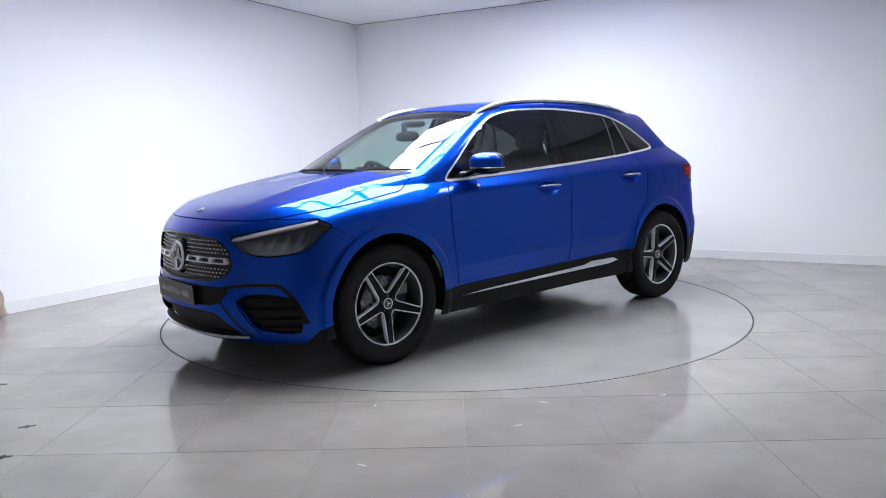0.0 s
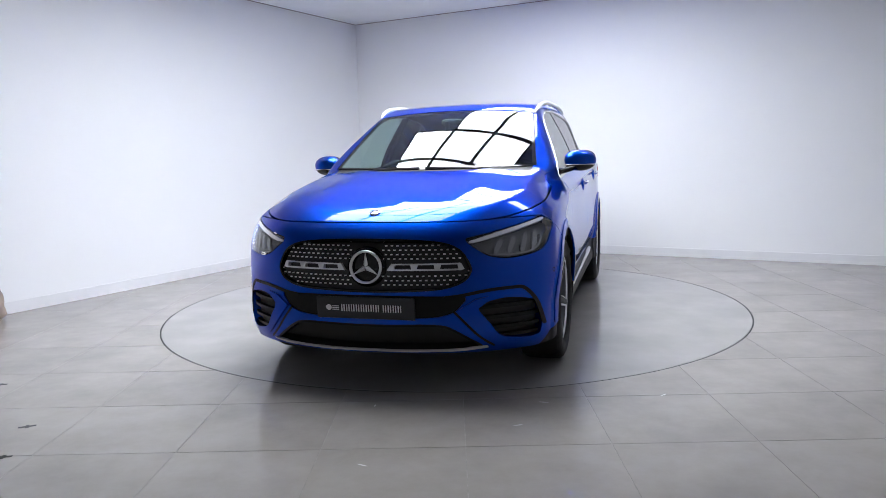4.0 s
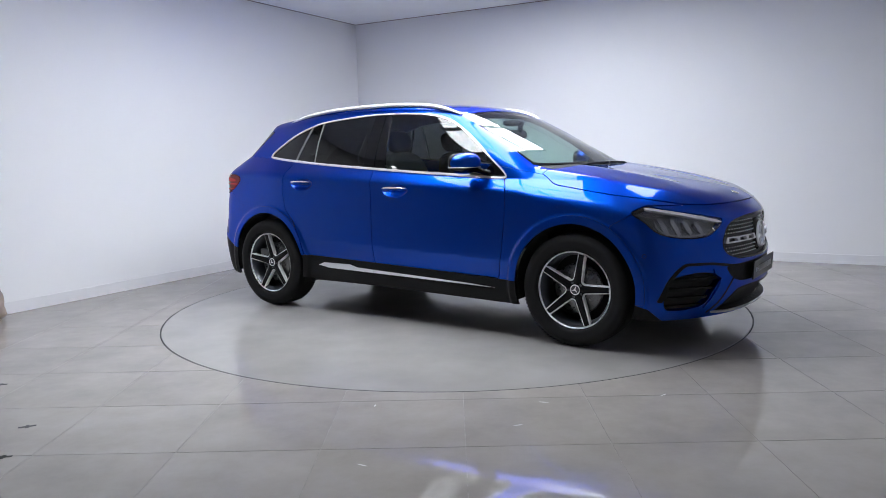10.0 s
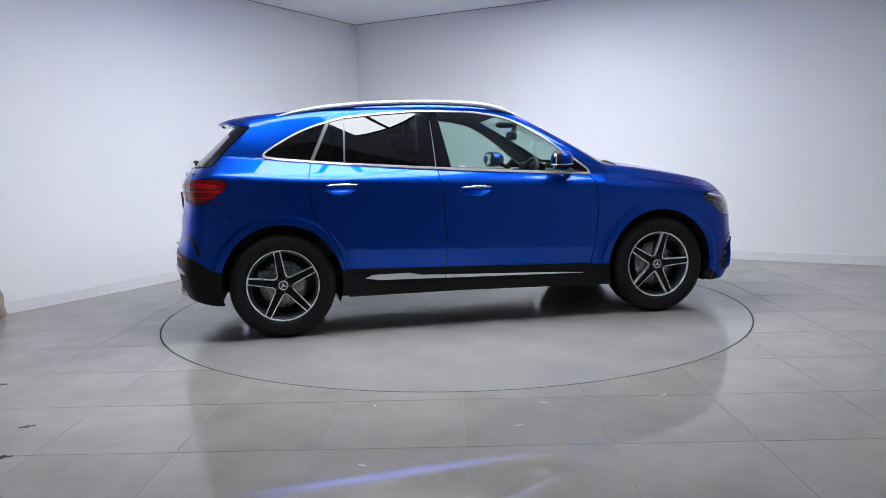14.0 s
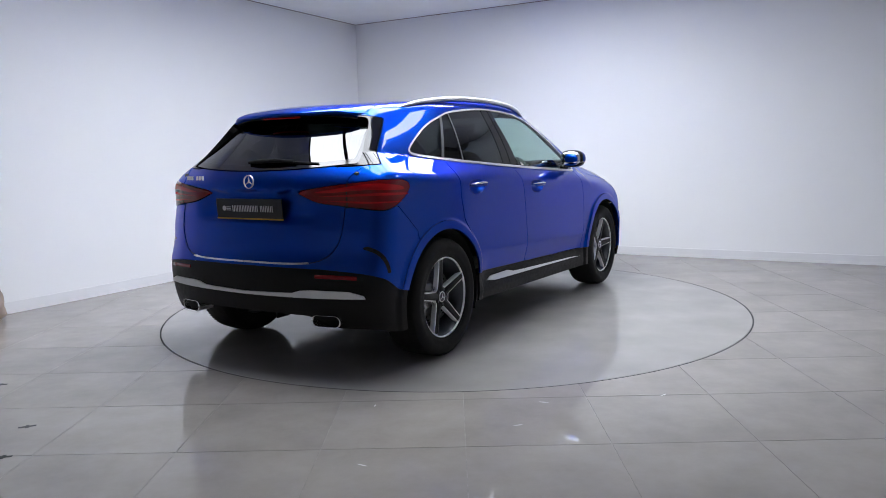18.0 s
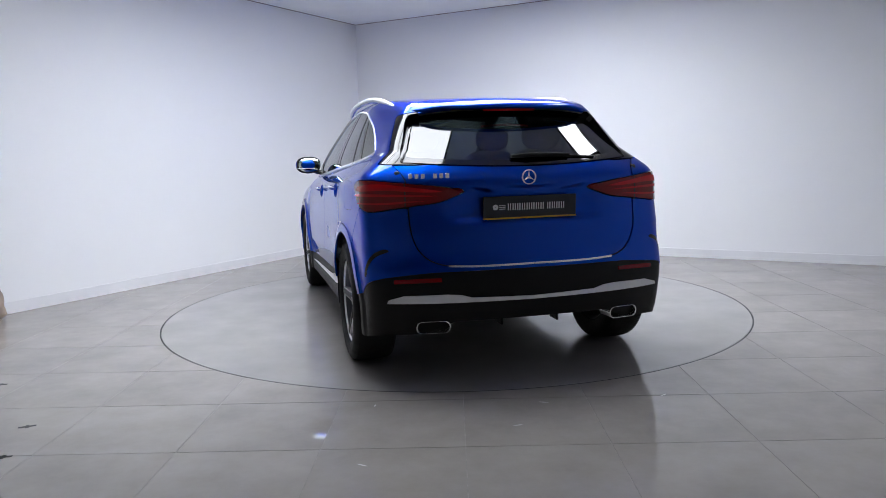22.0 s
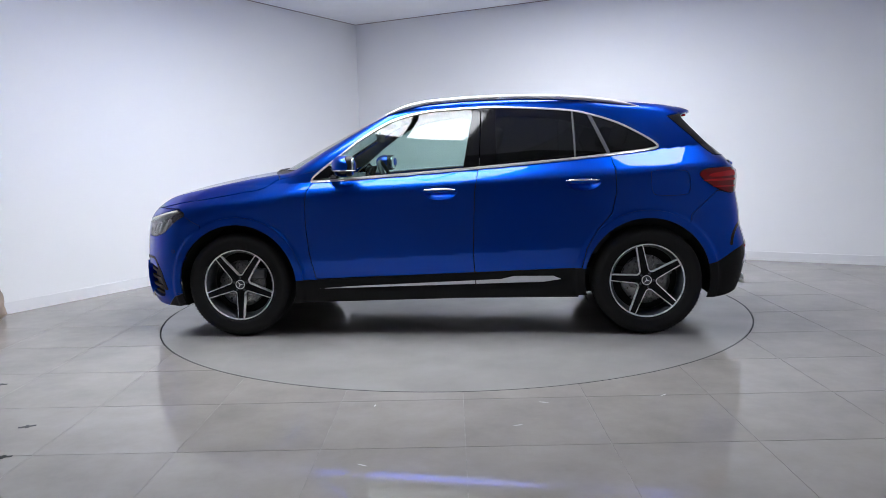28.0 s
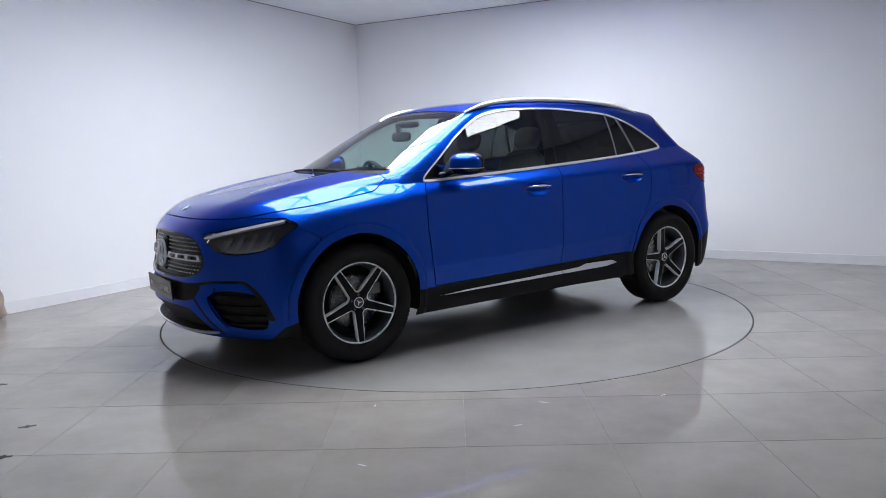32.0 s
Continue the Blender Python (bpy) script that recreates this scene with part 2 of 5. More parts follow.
def skin(p):
    x, y, z = p[..., 0], np.abs(p[..., 1]), p[..., 2]
    top = z - top_of(x, y)
    side = y - side_of(x, z)
    nose = x - (NOSE(z) - 0.29 * y ** 2 - 0.28 * y ** 4)
    tail = tail_of(y, z) - x
    f = smax(top, side, 0.10 - 0.045 * step(1.0, 1.15, z) * step(1.3, 0.9, x))
    f = smax(f, nose, 0.10)
    return smax(f, tail, 0.09)


def skin_normal(p):
    g = np.zeros_like(p)
    for k in range(3):
        d = np.zeros(3)
        d[k] = 1e-3
        g[:, k] = skin(p + d) - skin(p - d)
    return g / np.maximum(np.linalg.norm(g, axis=1, keepdims=True), 1e-9)


def shell_mesh(du=0.015):
    """The whole skin as triangles: rays are cast from an axis inside the car."""
    x0, x1, za = -1.15, 1.2, 0.62
    mid = np.linspace(x0, x1, int((x1 - x0) / du))
    fan = int(math.pi * 1.0 / du)
    cols = [(x, 90.0) for x in mid]
    cols += [(x1, 90.0 - 180.0 * (i + 0.5) / fan) for i in range(fan)]
    cols += [(x, -90.0) for x in mid[::-1]]
    cols += [(x0, -90.0 - 180.0 * (i + 0.5) / fan) for i in range(fan)]
    el = np.radians(np.concatenate([np.linspace(-38, 60, int(1.75 / du)), np.linspace(60, 90, int(0.62 / du))[1:]]))
    cx = np.array([c[0] for c in cols])
    az = np.radians([c[1] for c in cols])
    d = np.stack([np.cos(az)[:, None] * np.cos(el)[None], np.sin(az)[:, None] * np.cos(el)[None], np.broadcast_to(np.sin(el)[None], (len(cols), len(el)))], -1)
    o = np.zeros_like(d)
    o[..., 0], o[..., 2] = cx[:, None], za
    lo, hi = np.zeros(d.shape[:2]), np.full(d.shape[:2], 1.9)
    for _ in range(34):
        m = (lo + hi) / 2
        inside = skin(o + d * m[..., None]) < 0
        lo, hi = np.where(inside, m, lo), np.where(inside, hi, m)
    v = (o + d * lo[..., None]).reshape(-1, 3)
    n, k = len(cols), len(el)
    i = np.arange(n)[:, None] * k + np.arange(k - 1)[None]
    j = ((np.arange(n) + 1) % n)[:, None] * k + np.arange(k - 1)[None]
    a, b, c, e = i.ravel(), j.ravel(), (j + 1).ravel(), (i + 1).ravel()
    t = np.concatenate([np.stack([a, b, c], 1), np.stack([a, c, e], 1)])
    t = t[:, ::-1] if np.cross(v[b[0]] - v[a[0]], v[c[0]] - v[a[0]]) @ skin_normal(v[a[:1]])[0] < 0 else t
    return v, t


def cut(mesh, f):
    """Splits a triangle mesh along f = 0 into the part with f < 0 and the rest. f takes points."""
    v, t = mesh
    if len(t) == 0:
        return mesh, mesh
    d = f(v)
    d = np.where(np.abs(d) < 1e-6, 1e-6, d)
    neg = d[t] < 0
    cnt = neg.sum(1)
    ins, outs = [t[cnt == 3]], [t[cnt == 0]]
    extra = []
    base = len(v)

    def mid(a, b):
        w = (d[a] / (d[a] - d[b]))[:, None]
        return v[a] + (v[b] - v[a]) * w
    for want, single in ((1, True), (2, False)):
        q = t[cnt == want]
        if len(q) == 0:
            continue
        lone = neg[cnt == want] if single else ~neg[cnt == want]
        s = lone.argmax(1)
        r = np.arange(len(q))
        a, b, c = q[r, s], q[r, (s + 1) % 3], q[r, (s + 2) % 3]
        ab = base + np.arange(len(q))
        ac = ab + len(q)
        extra += [mid(a, b), mid(a, c)]
        base += 2 * len(q)
        tip = np.stack([a, ab, ac], 1)
        rest = np.concatenate([np.stack([ab, b, c], 1), np.stack([ab, c, ac], 1)])
        (ins if single else outs).append(tip)
        (outs if single else ins).append(rest)
    w = np.concatenate([v] + extra)
    return trim(w, np.concatenate(ins)), trim(w, np.concatenate(outs))


def trim(v, t):
    """Drops unused points and welds those that coincide."""
    if len(t) == 0:
        return np.zeros((0, 3)), np.zeros((0, 3), int)
    used = np.unique(t)
    p = v[used]
    key = np.round(p * 20000).astype(np.int64)
    _, first, inv = np.unique(key, axis=0, return_index=True, return_inverse=True)
    inv = inv.ravel()
    back = np.full(len(v), -1)
    back[used] = inv
    t = back[t]
    t = t[(t[:, 0] != t[:, 1]) & (t[:, 1] != t[:, 2]) & (t[:, 0] != t[:, 2])]
    return p[first], t


def outline(pts, per=6, smooth=True):
    return np.array(spline(pts, per, True) if smooth else pts, float)


def inside_of(q, poly):
    """Signed distance to a closed outline, negative inside."""
    a, b = poly, np.roll(poly, -1, axis=0)
    best = np.full(len(q), 1e9)
    odd = np.zeros(len(q), bool)
    for (ax, ay), (bx, by) in zip(a, b):
        ex, ey = bx - ax, by - ay
        px, py = q[:, 0] - ax, q[:, 1] - ay
        h = np.clip((px * ex + py * ey) / max(ex * ex + ey * ey, 1e-12), 0, 1)
        best = np.minimum(best, (px - ex * h) ** 2 + (py - ey * h) ** 2)
        cross = (ay > q[:, 1]) != (by > q[:, 1])
        if ey:
            odd ^= cross & (q[:, 0] < ax + (q[:, 1] - ay) * ex / ey)
    return np.where(odd, -1, 1) * np.sqrt(best)


def region(poly, axes, sign=0, least=0.0):
    """A test for points whose projection on two axes lies in an outline, on one side (sign of y) of the car."""
    def f(p):
        d = inside_of(p[:, axes], poly)
        if sign:
            d = np.maximum(d, least - p[:, 1] * sign)
        return d
    return f


def grow(f, by):
    return lambda p: f(p) - by


def panel(name, mesh, mat, parent, label="", out=0.0, thick=0.012, flange=True, lean=0.0, foot=1.14):
    """A piece of the skin as a pressed panel: smooth face, edges folded inwards. lean tips it forwards above the height foot."""
    v, t = mesh
    n = skin_normal(v)
    v = v + n * out
    if lean:
        v[:, 0] += lean * np.clip(v[:, 2] - foot, 0, None)
        n[:, 2] -= lean * n[:, 0]
        n /= np.linalg.norm(n, axis=1, keepdims=True)
    faces, verts, norms = [t], [v], [n]
    if flange and len(t):
        e = np.sort(np.concatenate([t[:, [0, 1]], t[:, [1, 2]], t[:, [2, 0]]]), axis=1)
        raw = np.concatenate([t[:, [0, 1]], t[:, [1, 2]], t[:, [2, 0]]])
        _, first, count = np.unique(e, axis=0, return_index=True, return_counts=True)
        rim = raw[first[count == 1]]
        a, b = rim[:, 0], rim[:, 1]
        s = np.cross(v[b] - v[a], n[a])
        s /= np.maximum(np.linalg.norm(s, axis=1, keepdims=True), 1e-9)
        k, base = len(rim), len(v)
        verts += [v[a], v[b], v[b] - n[b] * thick, v[a] - n[a] * thick]
        norms += [s, s, s, s]
        i = base + np.arange(k)
        faces += [np.stack([i + k, i, i + 3 * k], 1), np.stack([i + k, i + 3 * k, i + 2 * k], 1)]
    v, n, t = np.concatenate(verts), np.concatenate(norms), np.concatenate(faces)
    me = bpy.data.meshes.new(name)
    me.from_pydata(v.tolist(), [], t.tolist())
    me.materials.append(mat)
    me.polygons.foreach_set("use_smooth", [True] * len(me.polygons))
    me.normals_split_custom_set_from_vertices(n.tolist())
    ob = new(name, me)
    ob.parent = parent
    if label:
        ob["label"] = label
    return ob


def refine(mesh, f, reach, levels):
    """The triangles near a region, split finer."""
    v, t = mesh
    d = f(v)
    t = t[(d[t] < reach).any(1)]
    for _ in range(levels):
        a, b, c = v[t[:, 0]], v[t[:, 1]], v[t[:, 2]]
        n, k = len(v), len(t)
        v = np.concatenate([v, (a + b) / 2, (b + c) / 2, (c + a) / 2])
        ab = n + np.arange(k)
        bc, ca = ab + k, ab + 2 * k
        t = np.concatenate([np.stack([t[:, 0], ab, ca], 1), np.stack([t[:, 1], bc, ab], 1), np.stack([t[:, 2], ca, bc], 1), np.stack([ab, bc, ca], 1)])
    return trim(v, t)


def overlay(name, f, mat, parent, label="", out=0.004, thick=0.008, levels=3):
    """A thin trim piece that follows the skin."""
    piece, _ = cut(refine(SKIN, f, 0.03, levels), f)
    return panel(name, piece, mat, parent, label, out, thick)


def both(*fs):
    return lambda p: np.max([f(p) for f in fs], axis=0)


def but(f, *gs):
    return lambda p: np.max([f(p)] + [-g(p) for g in gs], axis=0)


def along(pts, width, axes, sign, least=0.2):
    """A band of that half width round an open line, on one side of the car."""
    line = np.array(spline(pts, 8), float)

    def f(p):
        q = p[:, axes] * np.array([1 if a != 1 else sign for a in axes])
        best = np.full(len(q), 1e9)
        for (ax, ay), (bx, by) in zip(line[:-1], line[1:]):
            ex, ey = bx - ax, by - ay
            h = np.clip(((q[:, 0] - ax) * ex + (q[:, 1] - ay) * ey) / (ex * ex + ey * ey), 0, 1)
            best = np.minimum(best, (q[:, 0] - ax - ex * h) ** 2 + (q[:, 1] - ay - ey * h) ** 2)
        return np.maximum(np.sqrt(best) - width, least - p[:, 1] * sign)
    return f


def end_on(poly, front, sign=0, least=0.0):
    """An outline seen from the front (x > 0) or the rear, in y and z. With a sign it lies on one side only."""
    def f(p):
        q = np.stack([p[:, 1] * (sign or 1), p[:, 2]], 1)
        d = inside_of(q, poly)
        d = np.maximum(d, (1.5 - p[:, 0]) if front else (p[:, 0] + 1.45))
        return np.maximum(d, least - p[:, 1] * sign) if sign else d
    return f


def corner(poly, front, sign):
    """An outline that wraps round a corner of the car: its first axis runs from the middle outwards and back."""
    def f(p):
        x = 2.0 - p[:, 0] if front else p[:, 0] + 2.0
        d = inside_of(np.stack([p[:, 1] * sign + x, p[:, 2]], 1), poly)
        return np.maximum(d, 0.25 - p[:, 1] * sign)
    return f


def mirrored(half):
    """A closed outline from its half with y >= 0, listed from the top middle to the bottom middle."""
    return half + [(-y, z) for y, z in half[::-1] if y > 1e-6]


def nose_x(y, z):
    return float(NOSE(z) - 0.29 * y ** 2 - 0.28 * y ** 4)


def tail_x(y, z):
    return float(tail_of(y, z))


# ---- the car ----
car = new("car")
tagged(car, "glossy metallic blue compact crossover car standing on a turntable", "car")
SKIN = shell_mesh()


def floor_line(x):
    return np.interp(x, [-2.2, -1.75, -1.70, -0.95, 0.85, 1.70, 1.80, 2.3], [0.25, 0.235, 0.26, 0.262, 0.228, 0.228, 0.205, 0.212])


def rear_lift(p):
    """The rear bumper ends higher between the exhaust tips than at its corners."""
    return step(-1.80, -1.98, p[:, 0]) * (0.025 + 0.065 * step(0.62, 0.40, np.abs(p[:, 1])))


SKIN, _ = cut(SKIN, lambda p: floor_line(p[:, 0]) + rear_lift(p) - p[:, 2])
for ax in (AXLE, -AXLE):
    _, SKIN = cut(SKIN, lambda p: np.maximum(np.hypot(p[:, 0] - ax, p[:, 2] - 0.362) - 0.402, 0.3 - np.abs(p[:, 1])))
REST = SKIN


def take(f, gap=0.0028):
    """Cuts a panel out of what is left of the skin and leaves a shut line round it."""
    global REST
    piece, _ = cut(REST, grow(f, -gap))
    _, REST = cut(REST, grow(f, gap))
    return piece


FORE = lambda p: -p[:, 0]             # ahead of the middle
AFT = lambda p: p[:, 0]               # behind it

# windows
DLO_LINE = outline([(0.850, 1.046), (0.672, 1.200), (0.490, 1.334), (0.297, 1.440), (0.097, 1.488), (-0.098, 1.503), (-0.291, 1.508), (-0.482, 1.505),
                    (-0.850, 1.476), (-1.015, 1.442), (-1.200, 1.380), (-1.375, 1.286), (-1.455, 1.225), (-1.402, 1.207), (-1.200, 1.184), (-0.846, 1.152),
                    (-0.289, 1.112), (0.087, 1.087), (0.468, 1.064), (0.661, 1.052)], 6)
B_FRONT = lambda p: p[:, 0] - (-0.177 - (p[:, 2] - 1.118) * 0.166)
B_REAR = lambda p: p[:, 0] + 0.392
BAR_1 = lambda p: p[:, 0] + 0.903 + (1.447 - p[:, 2]) * 0.04
BAR_2 = lambda p: p[:, 0] + 1.025 + (1.428 - p[:, 2]) * 0.466


DIVIDER = material("satin_grey_trim", (0.16, 0.165, 0.17), 0.35, 0.3)
BELT_LINE = [(0.848, 1.040), (0.661, 1.046), (0.468, 1.058), (0.087, 1.081), (-0.289, 1.106), (-0.846, 1.146), (-1.200, 1.178), (-1.402, 1.201), (-1.450, 1.214)]


def side_windows(s):
    side = region(DLO_LINE, [0, 2], s, 0.4)
    whole = take(grow(side, 0.006), 0.0)
    ring, pane = cut(whole, lambda p: -(side(p) + 0.004))
    panel("window_trim", ring, BRIGHT, car, "bright chrome strip round the side windows", 0.003, 0.012)
    pane, front = cut(pane, B_FRONT)
    panel("front_door_window", front, GLASS, car, "green-tinted front door glass", -0.006, 0.004)
    pane, pillar = cut(pane, B_REAR)
    fore, aft = cut(pillar, lambda p: -0.279 - (p[:, 2] - 1.112) * 0.03 - p[:, 0])
    _, aft = cut(aft, lambda p: -0.286 - (p[:, 2] - 1.112) * 0.03 - p[:, 0])
    panel("pillar_cover", fore, GLOSSBLACK, car, "gloss black pillar cover on the front door", -0.003, 0.01)
    panel("pillar_cover", aft, GLOSSBLACK, car, "gloss black pillar cover on the rear door", -0.004, 0.01)
    pane, a = cut(pane, grow(BAR_1, 0.006))
    panel("rear_door_window", a, PRIVACY, car, "dark privacy glass in the rear door", -0.006, 0.004)
    pane, a = cut(pane, grow(BAR_1, -0.006))
    panel("window_divider", a, DIVIDER, car, "slim grey window divider", -0.002, 0.01)
    pane, a = cut(pane, grow(BAR_2, 0.018))
    panel("small_rear_window", a, PRIVACY, car, "small dark pane behind the divider", -0.006, 0.004)
    pane, a = cut(pane, grow(BAR_2, -0.006))
    panel("rear_frame_bar", a, DIVIDER, car, "slanted grey frame bar", -0.002, 0.01)
    panel("quarter_window", pane, PRIVACY, car, "dark pointed rear quarter glass", -0.006, 0.004)
    overlay("belt_strip", along(BELT_LINE, 0.0075, [0, 2], s), BRIGHT, car, "chrome strip under the side windows", 0.007, 0.008)


for s in (1, -1):
    side_windows(s)
MARK = material("glass_print", (0.75, 0.76, 0.76), 0.5)
for mark in ([(-0.120, 1.127), (-0.086, 1.127), (-0.086, 1.122), (-0.120, 1.122)], [(-0.108, 1.119), (-0.070, 1.119), (-0.070, 1.110), (-0.108, 1.110)]):
    overlay("glass_label", region(np.array(mark), [0, 2], -1, 0.4), MARK, car, "small pale print on the door glass", -0.004, 0.001)


def windscreen_f(p):
    x, y = p[:, 0], np.abs(p[:, 1])
    d = np.max([x - (1.205 - 0.47 * y ** 2), (0.385 - 0.1 * y ** 2) - x, y - (0.565 + (x - 0.36) * 0.18), 1.0 - p[:, 2]], axis=0)
    return d


wind = take(windscreen_f, 0.002)
edge, clear = cut(wind, lambda p: -(windscreen_f(p) + 0.022))
panel("windscreen_border", edge, GLOSSBLACK, car, "black printed border of the windscreen", -0.002, 0.008)
panel("windscreen", clear, GLASS, car, "clear green-tinted windscreen", -0.002, 0.004)

REAR_GLASS = outline(mirrored([(0, 1.458), (0.30, 1.450), (0.50, 1.428), (0.560, 1.405), (0.605, 1.29), (0.648, 1.175), (0.60, 1.160), (0.3, 1.140), (0, 1.133)]), 5)
rear_f = lambda p: np.maximum(inside_of(p[:, [1, 2]], REAR_GLASS), p[:, 0] + 1.45)
rear = take(rear_f)
LEAN = 0.28                           # the glass leans in under the spoiler
edge, clear = cut(rear, lambda p: -(rear_f(p) + 0.03))
panel("rear_window_border", edge, GLOSSBLACK, car, "black printed border of the rear window", 0, 0.03, lean=LEAN)
panel("rear_window", clear, PRIVACY, car, "dark privacy glass of the tailgate", 0, 0.004, lean=LEAN)
FIN = np.array([(-1.535, 1.420), (-1.72, 1.45), (-1.96, 1.20), (-1.92, 1.150), (-1.795, 1.158), (-1.685, 1.275)], float)
for s in (1, -1):
    panel("rear_fin", take(both(region(FIN, [0, 2], s, 0.5), lambda p: p[:, 0] + 1.45)), GLOSSBLACK, car, "gloss black fin beside the rear window", 0.0, 0.07)

# lights
HEADLIGHT = outline([(0.352, 0.778), (0.453, 0.799), (0.70, 0.829), (0.906, 0.855), (1.014, 0.871), (1.074, 0.861), (1.144, 0.833), (1.069, 0.786), (0.99, 0.730),
                     (0.898, 0.702), (0.775, 0.688), (0.653, 0.683), (0.531, 0.692), (0.449, 0.718)], 5)
TAILLIGHT = outline([(0.33, 1.015), (0.48, 1.040), (0.666, 1.057), (0.862, 1.071), (0.96, 1.076), (1.120, 1.071), (1.183, 1.036), (1.119, 0.971), (1.016, 0.924),
                     (0.915, 0.912), (0.772, 0.925), (0.623, 0.940), (0.478, 0.955), (0.39, 0.981)], 5)
LAMP_DARK = material("lamp_housing", (0.09, 0.093, 0.10), 0.25, 0.4)
LAMP_GREY = material("lamp_reflector", (0.34, 0.35, 0.37), 0.2, 0.7)
DRL = material("light_guide", (0.92, 0.93, 0.95), 0.15, 0.5)
PIN = material("silver_pin", (0.95, 0.96, 0.97), 0.3, 0.0)
GRILLE_BLACK = material("grille_black", (0.005, 0.005, 0.006), 0.45)
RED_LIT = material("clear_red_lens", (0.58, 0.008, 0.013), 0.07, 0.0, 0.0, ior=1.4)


def headlight(s):
    f = corner(HEADLIGHT, True, s)
    piece = take(f)
    lamp = panel("headlight", piece, LENS, car, "clear headlight lens over a dark housing", 0, 0.03)
    low = refine(SKIN, f, 0.02, 1)
    back, _ = cut(low, grow(f, -0.003))
    panel("housing", back, LAMP_DARK, lamp, "dark headlight housing", -0.045, 0.0, flange=False)
    guide = outline([(0.385, 0.775), (0.571, 0.806), (0.819, 0.841), (1.010, 0.863), (1.040, 0.858), (0.995, 0.848), (0.810, 0.824), (0.571, 0.789), (0.400, 0.764)], 4)
    bar, _ = cut(refine(SKIN, corner(guide, True, s), 0.03, 2), corner(guide, True, s))
    panel("running_light", bar, DRL, lamp, "white daytime running light bar", 0.0015, 0.02)
    lower = outline([(0.520, 0.700), (0.700, 0.694), (0.880, 0.708), (0.965, 0.742), (0.985, 0.790), (0.975, 0.790), (0.950, 0.748), (0.875, 0.716), (0.700, 0.702), (0.525, 0.708)], 3)
    q, _ = cut(refine(SKIN, corner(lower, True, s), 0.03, 2), corner(lower, True, s))
    panel("light_guide", q, LAMP_GREY, lamp, "thin grey edge round the reflectors", -0.020, 0.02)
    for a in (0.545, 0.655, 0.765, 0.870):
        rise = 0.10 * (a - 0.545)
        cell = outline([(a, 0.716), (a + 0.034, 0.713), (a + 0.084, 0.772 + rise), (a + 0.050, 0.778 + rise)], 3)
        q, _ = cut(refine(SKIN, corner(cell, True, s), 0.03, 3), corner(cell, True, s))
        panel("reflector", q, LAMP_GREY, lamp, "bright slanted reflector facet", -0.022, 0.016)
    ring = lambda p: np.maximum(np.hypot(p[:, 0] - 1.811, p[:, 2] - 0.590) - 0.0125, 0.4 - p[:, 1] * s)
    overlay("parking_sensor", but(ring, grow(ring, -0.0030)), DARK, car, "thin dark ring of the parking sensor", 0.0012, 0.002)


def taillight(s):
    f = corner(TAILLIGHT, False, s)
    lamp = panel("tail_light", take(f), RED, car, "red tail light lens", 0.004, 0.03)
    for a, b, c, d in ((0.45, 1.012, 1.02, 0.030), (0.47, 0.990, 1.06, 0.010), (0.52, 0.966, 1.00, -0.012)):
        h = 0.013 if d > 0.02 else 0.006
        strip = outline([(a, b), (a + 0.15, b + d * 0.35 + h * 0.7), (c - 0.15, b + d + h), (c + 0.06, b + d * 0.8 + h * 0.4), (c + 0.08, b + d * 0.6 - h), (c - 0.2, b + d * 0.8 - h), (a + 0.12, b + d * 0.2 - h * 0.6)], 4)
        g = corner(strip, False, s)
        q, _ = cut(refine(SKIN, g, 0.03, 2), g)
        panel("light_strip", q, RED_LIT, lamp, "clear red light strip in the darker lens", 0.0055, 0.003)
    seam = both(f, lambda p: np.abs(p[:, 1] * s - 0.655) - 0.003)
    q, _ = cut(refine(SKIN, seam, 0.02, 3), seam)
    panel("seam", q, DARK, lamp, "seam where the tailgate parts the lamp", 0.0052, 0.003)


for s in (1, -1):
    headlight(s)
    taillight(s)

# front
GRILLE = outline(mirrored([(0, 0.793), (0.22, 0.789), (0.385, 0.772), (0.470, 0.735), (0.515, 0.67), (0.524, 0.622), (0.485, 0.572), (0.383, 0.540), (0.2, 0.530), (0, 0.526)]), 5)
take(end_on(GRILLE, True), 0.0)
overlay("grille_back", grow(end_on(GRILLE, True), 0.004), GRILLE_BLACK, car, "black diamond-pattern radiator grille", -0.030, 0.0, 1)
overlay("grille_rim", but(grow(end_on(GRILLE, True), 0.0), grow(end_on(GRILLE, True), -0.010)), GLOSSBLACK, car, "gloss black rim of the grille", -0.002, 0.03, 2)
WEDGE = outline(mirrored([(0, 0.514), (0.33, 0.509), (0.43, 0.506), (0.500, 0.497), (0.478, 0.462), (0.448, 0.430), (0.390, 0.409), (0.30, 0.399), (0, 0.394)]), 4)
LOWER = outline(mirrored([(0, 0.366), (0.27, 0.369), (0.37, 0.364), (0.42, 0.350), (0.50, 0.298), (0.575, 0.234), (0.46, 0.226), (0.2, 0.224), (0, 0.224)]), 4)
VENT = outline([(0.842, 0.440), (0.800, 0.476), (0.697, 0.498), (0.600, 0.486), (0.540, 0.452), (0.545, 0.420), (0.590, 0.360), (0.640, 0.285), (0.72, 0.258), (0.80, 0.252), (0.840, 0.275), (0.850, 0.360)], 5)
BLADE = np.array([(0.462, 0.437), (0.540, 0.486), (0.600, 0.497), (0.596, 0.474), (0.552, 0.440), (0.562, 0.404), (0.606, 0.338), (0.652, 0.274), (0.625, 0.262), (0.580, 0.305), (0.520, 0.372)])
panel("plate_mount", take(end_on(WEDGE, True), 0.0), BLACK, car, "black plastic wedge behind the plate", -0.008, 0.01)
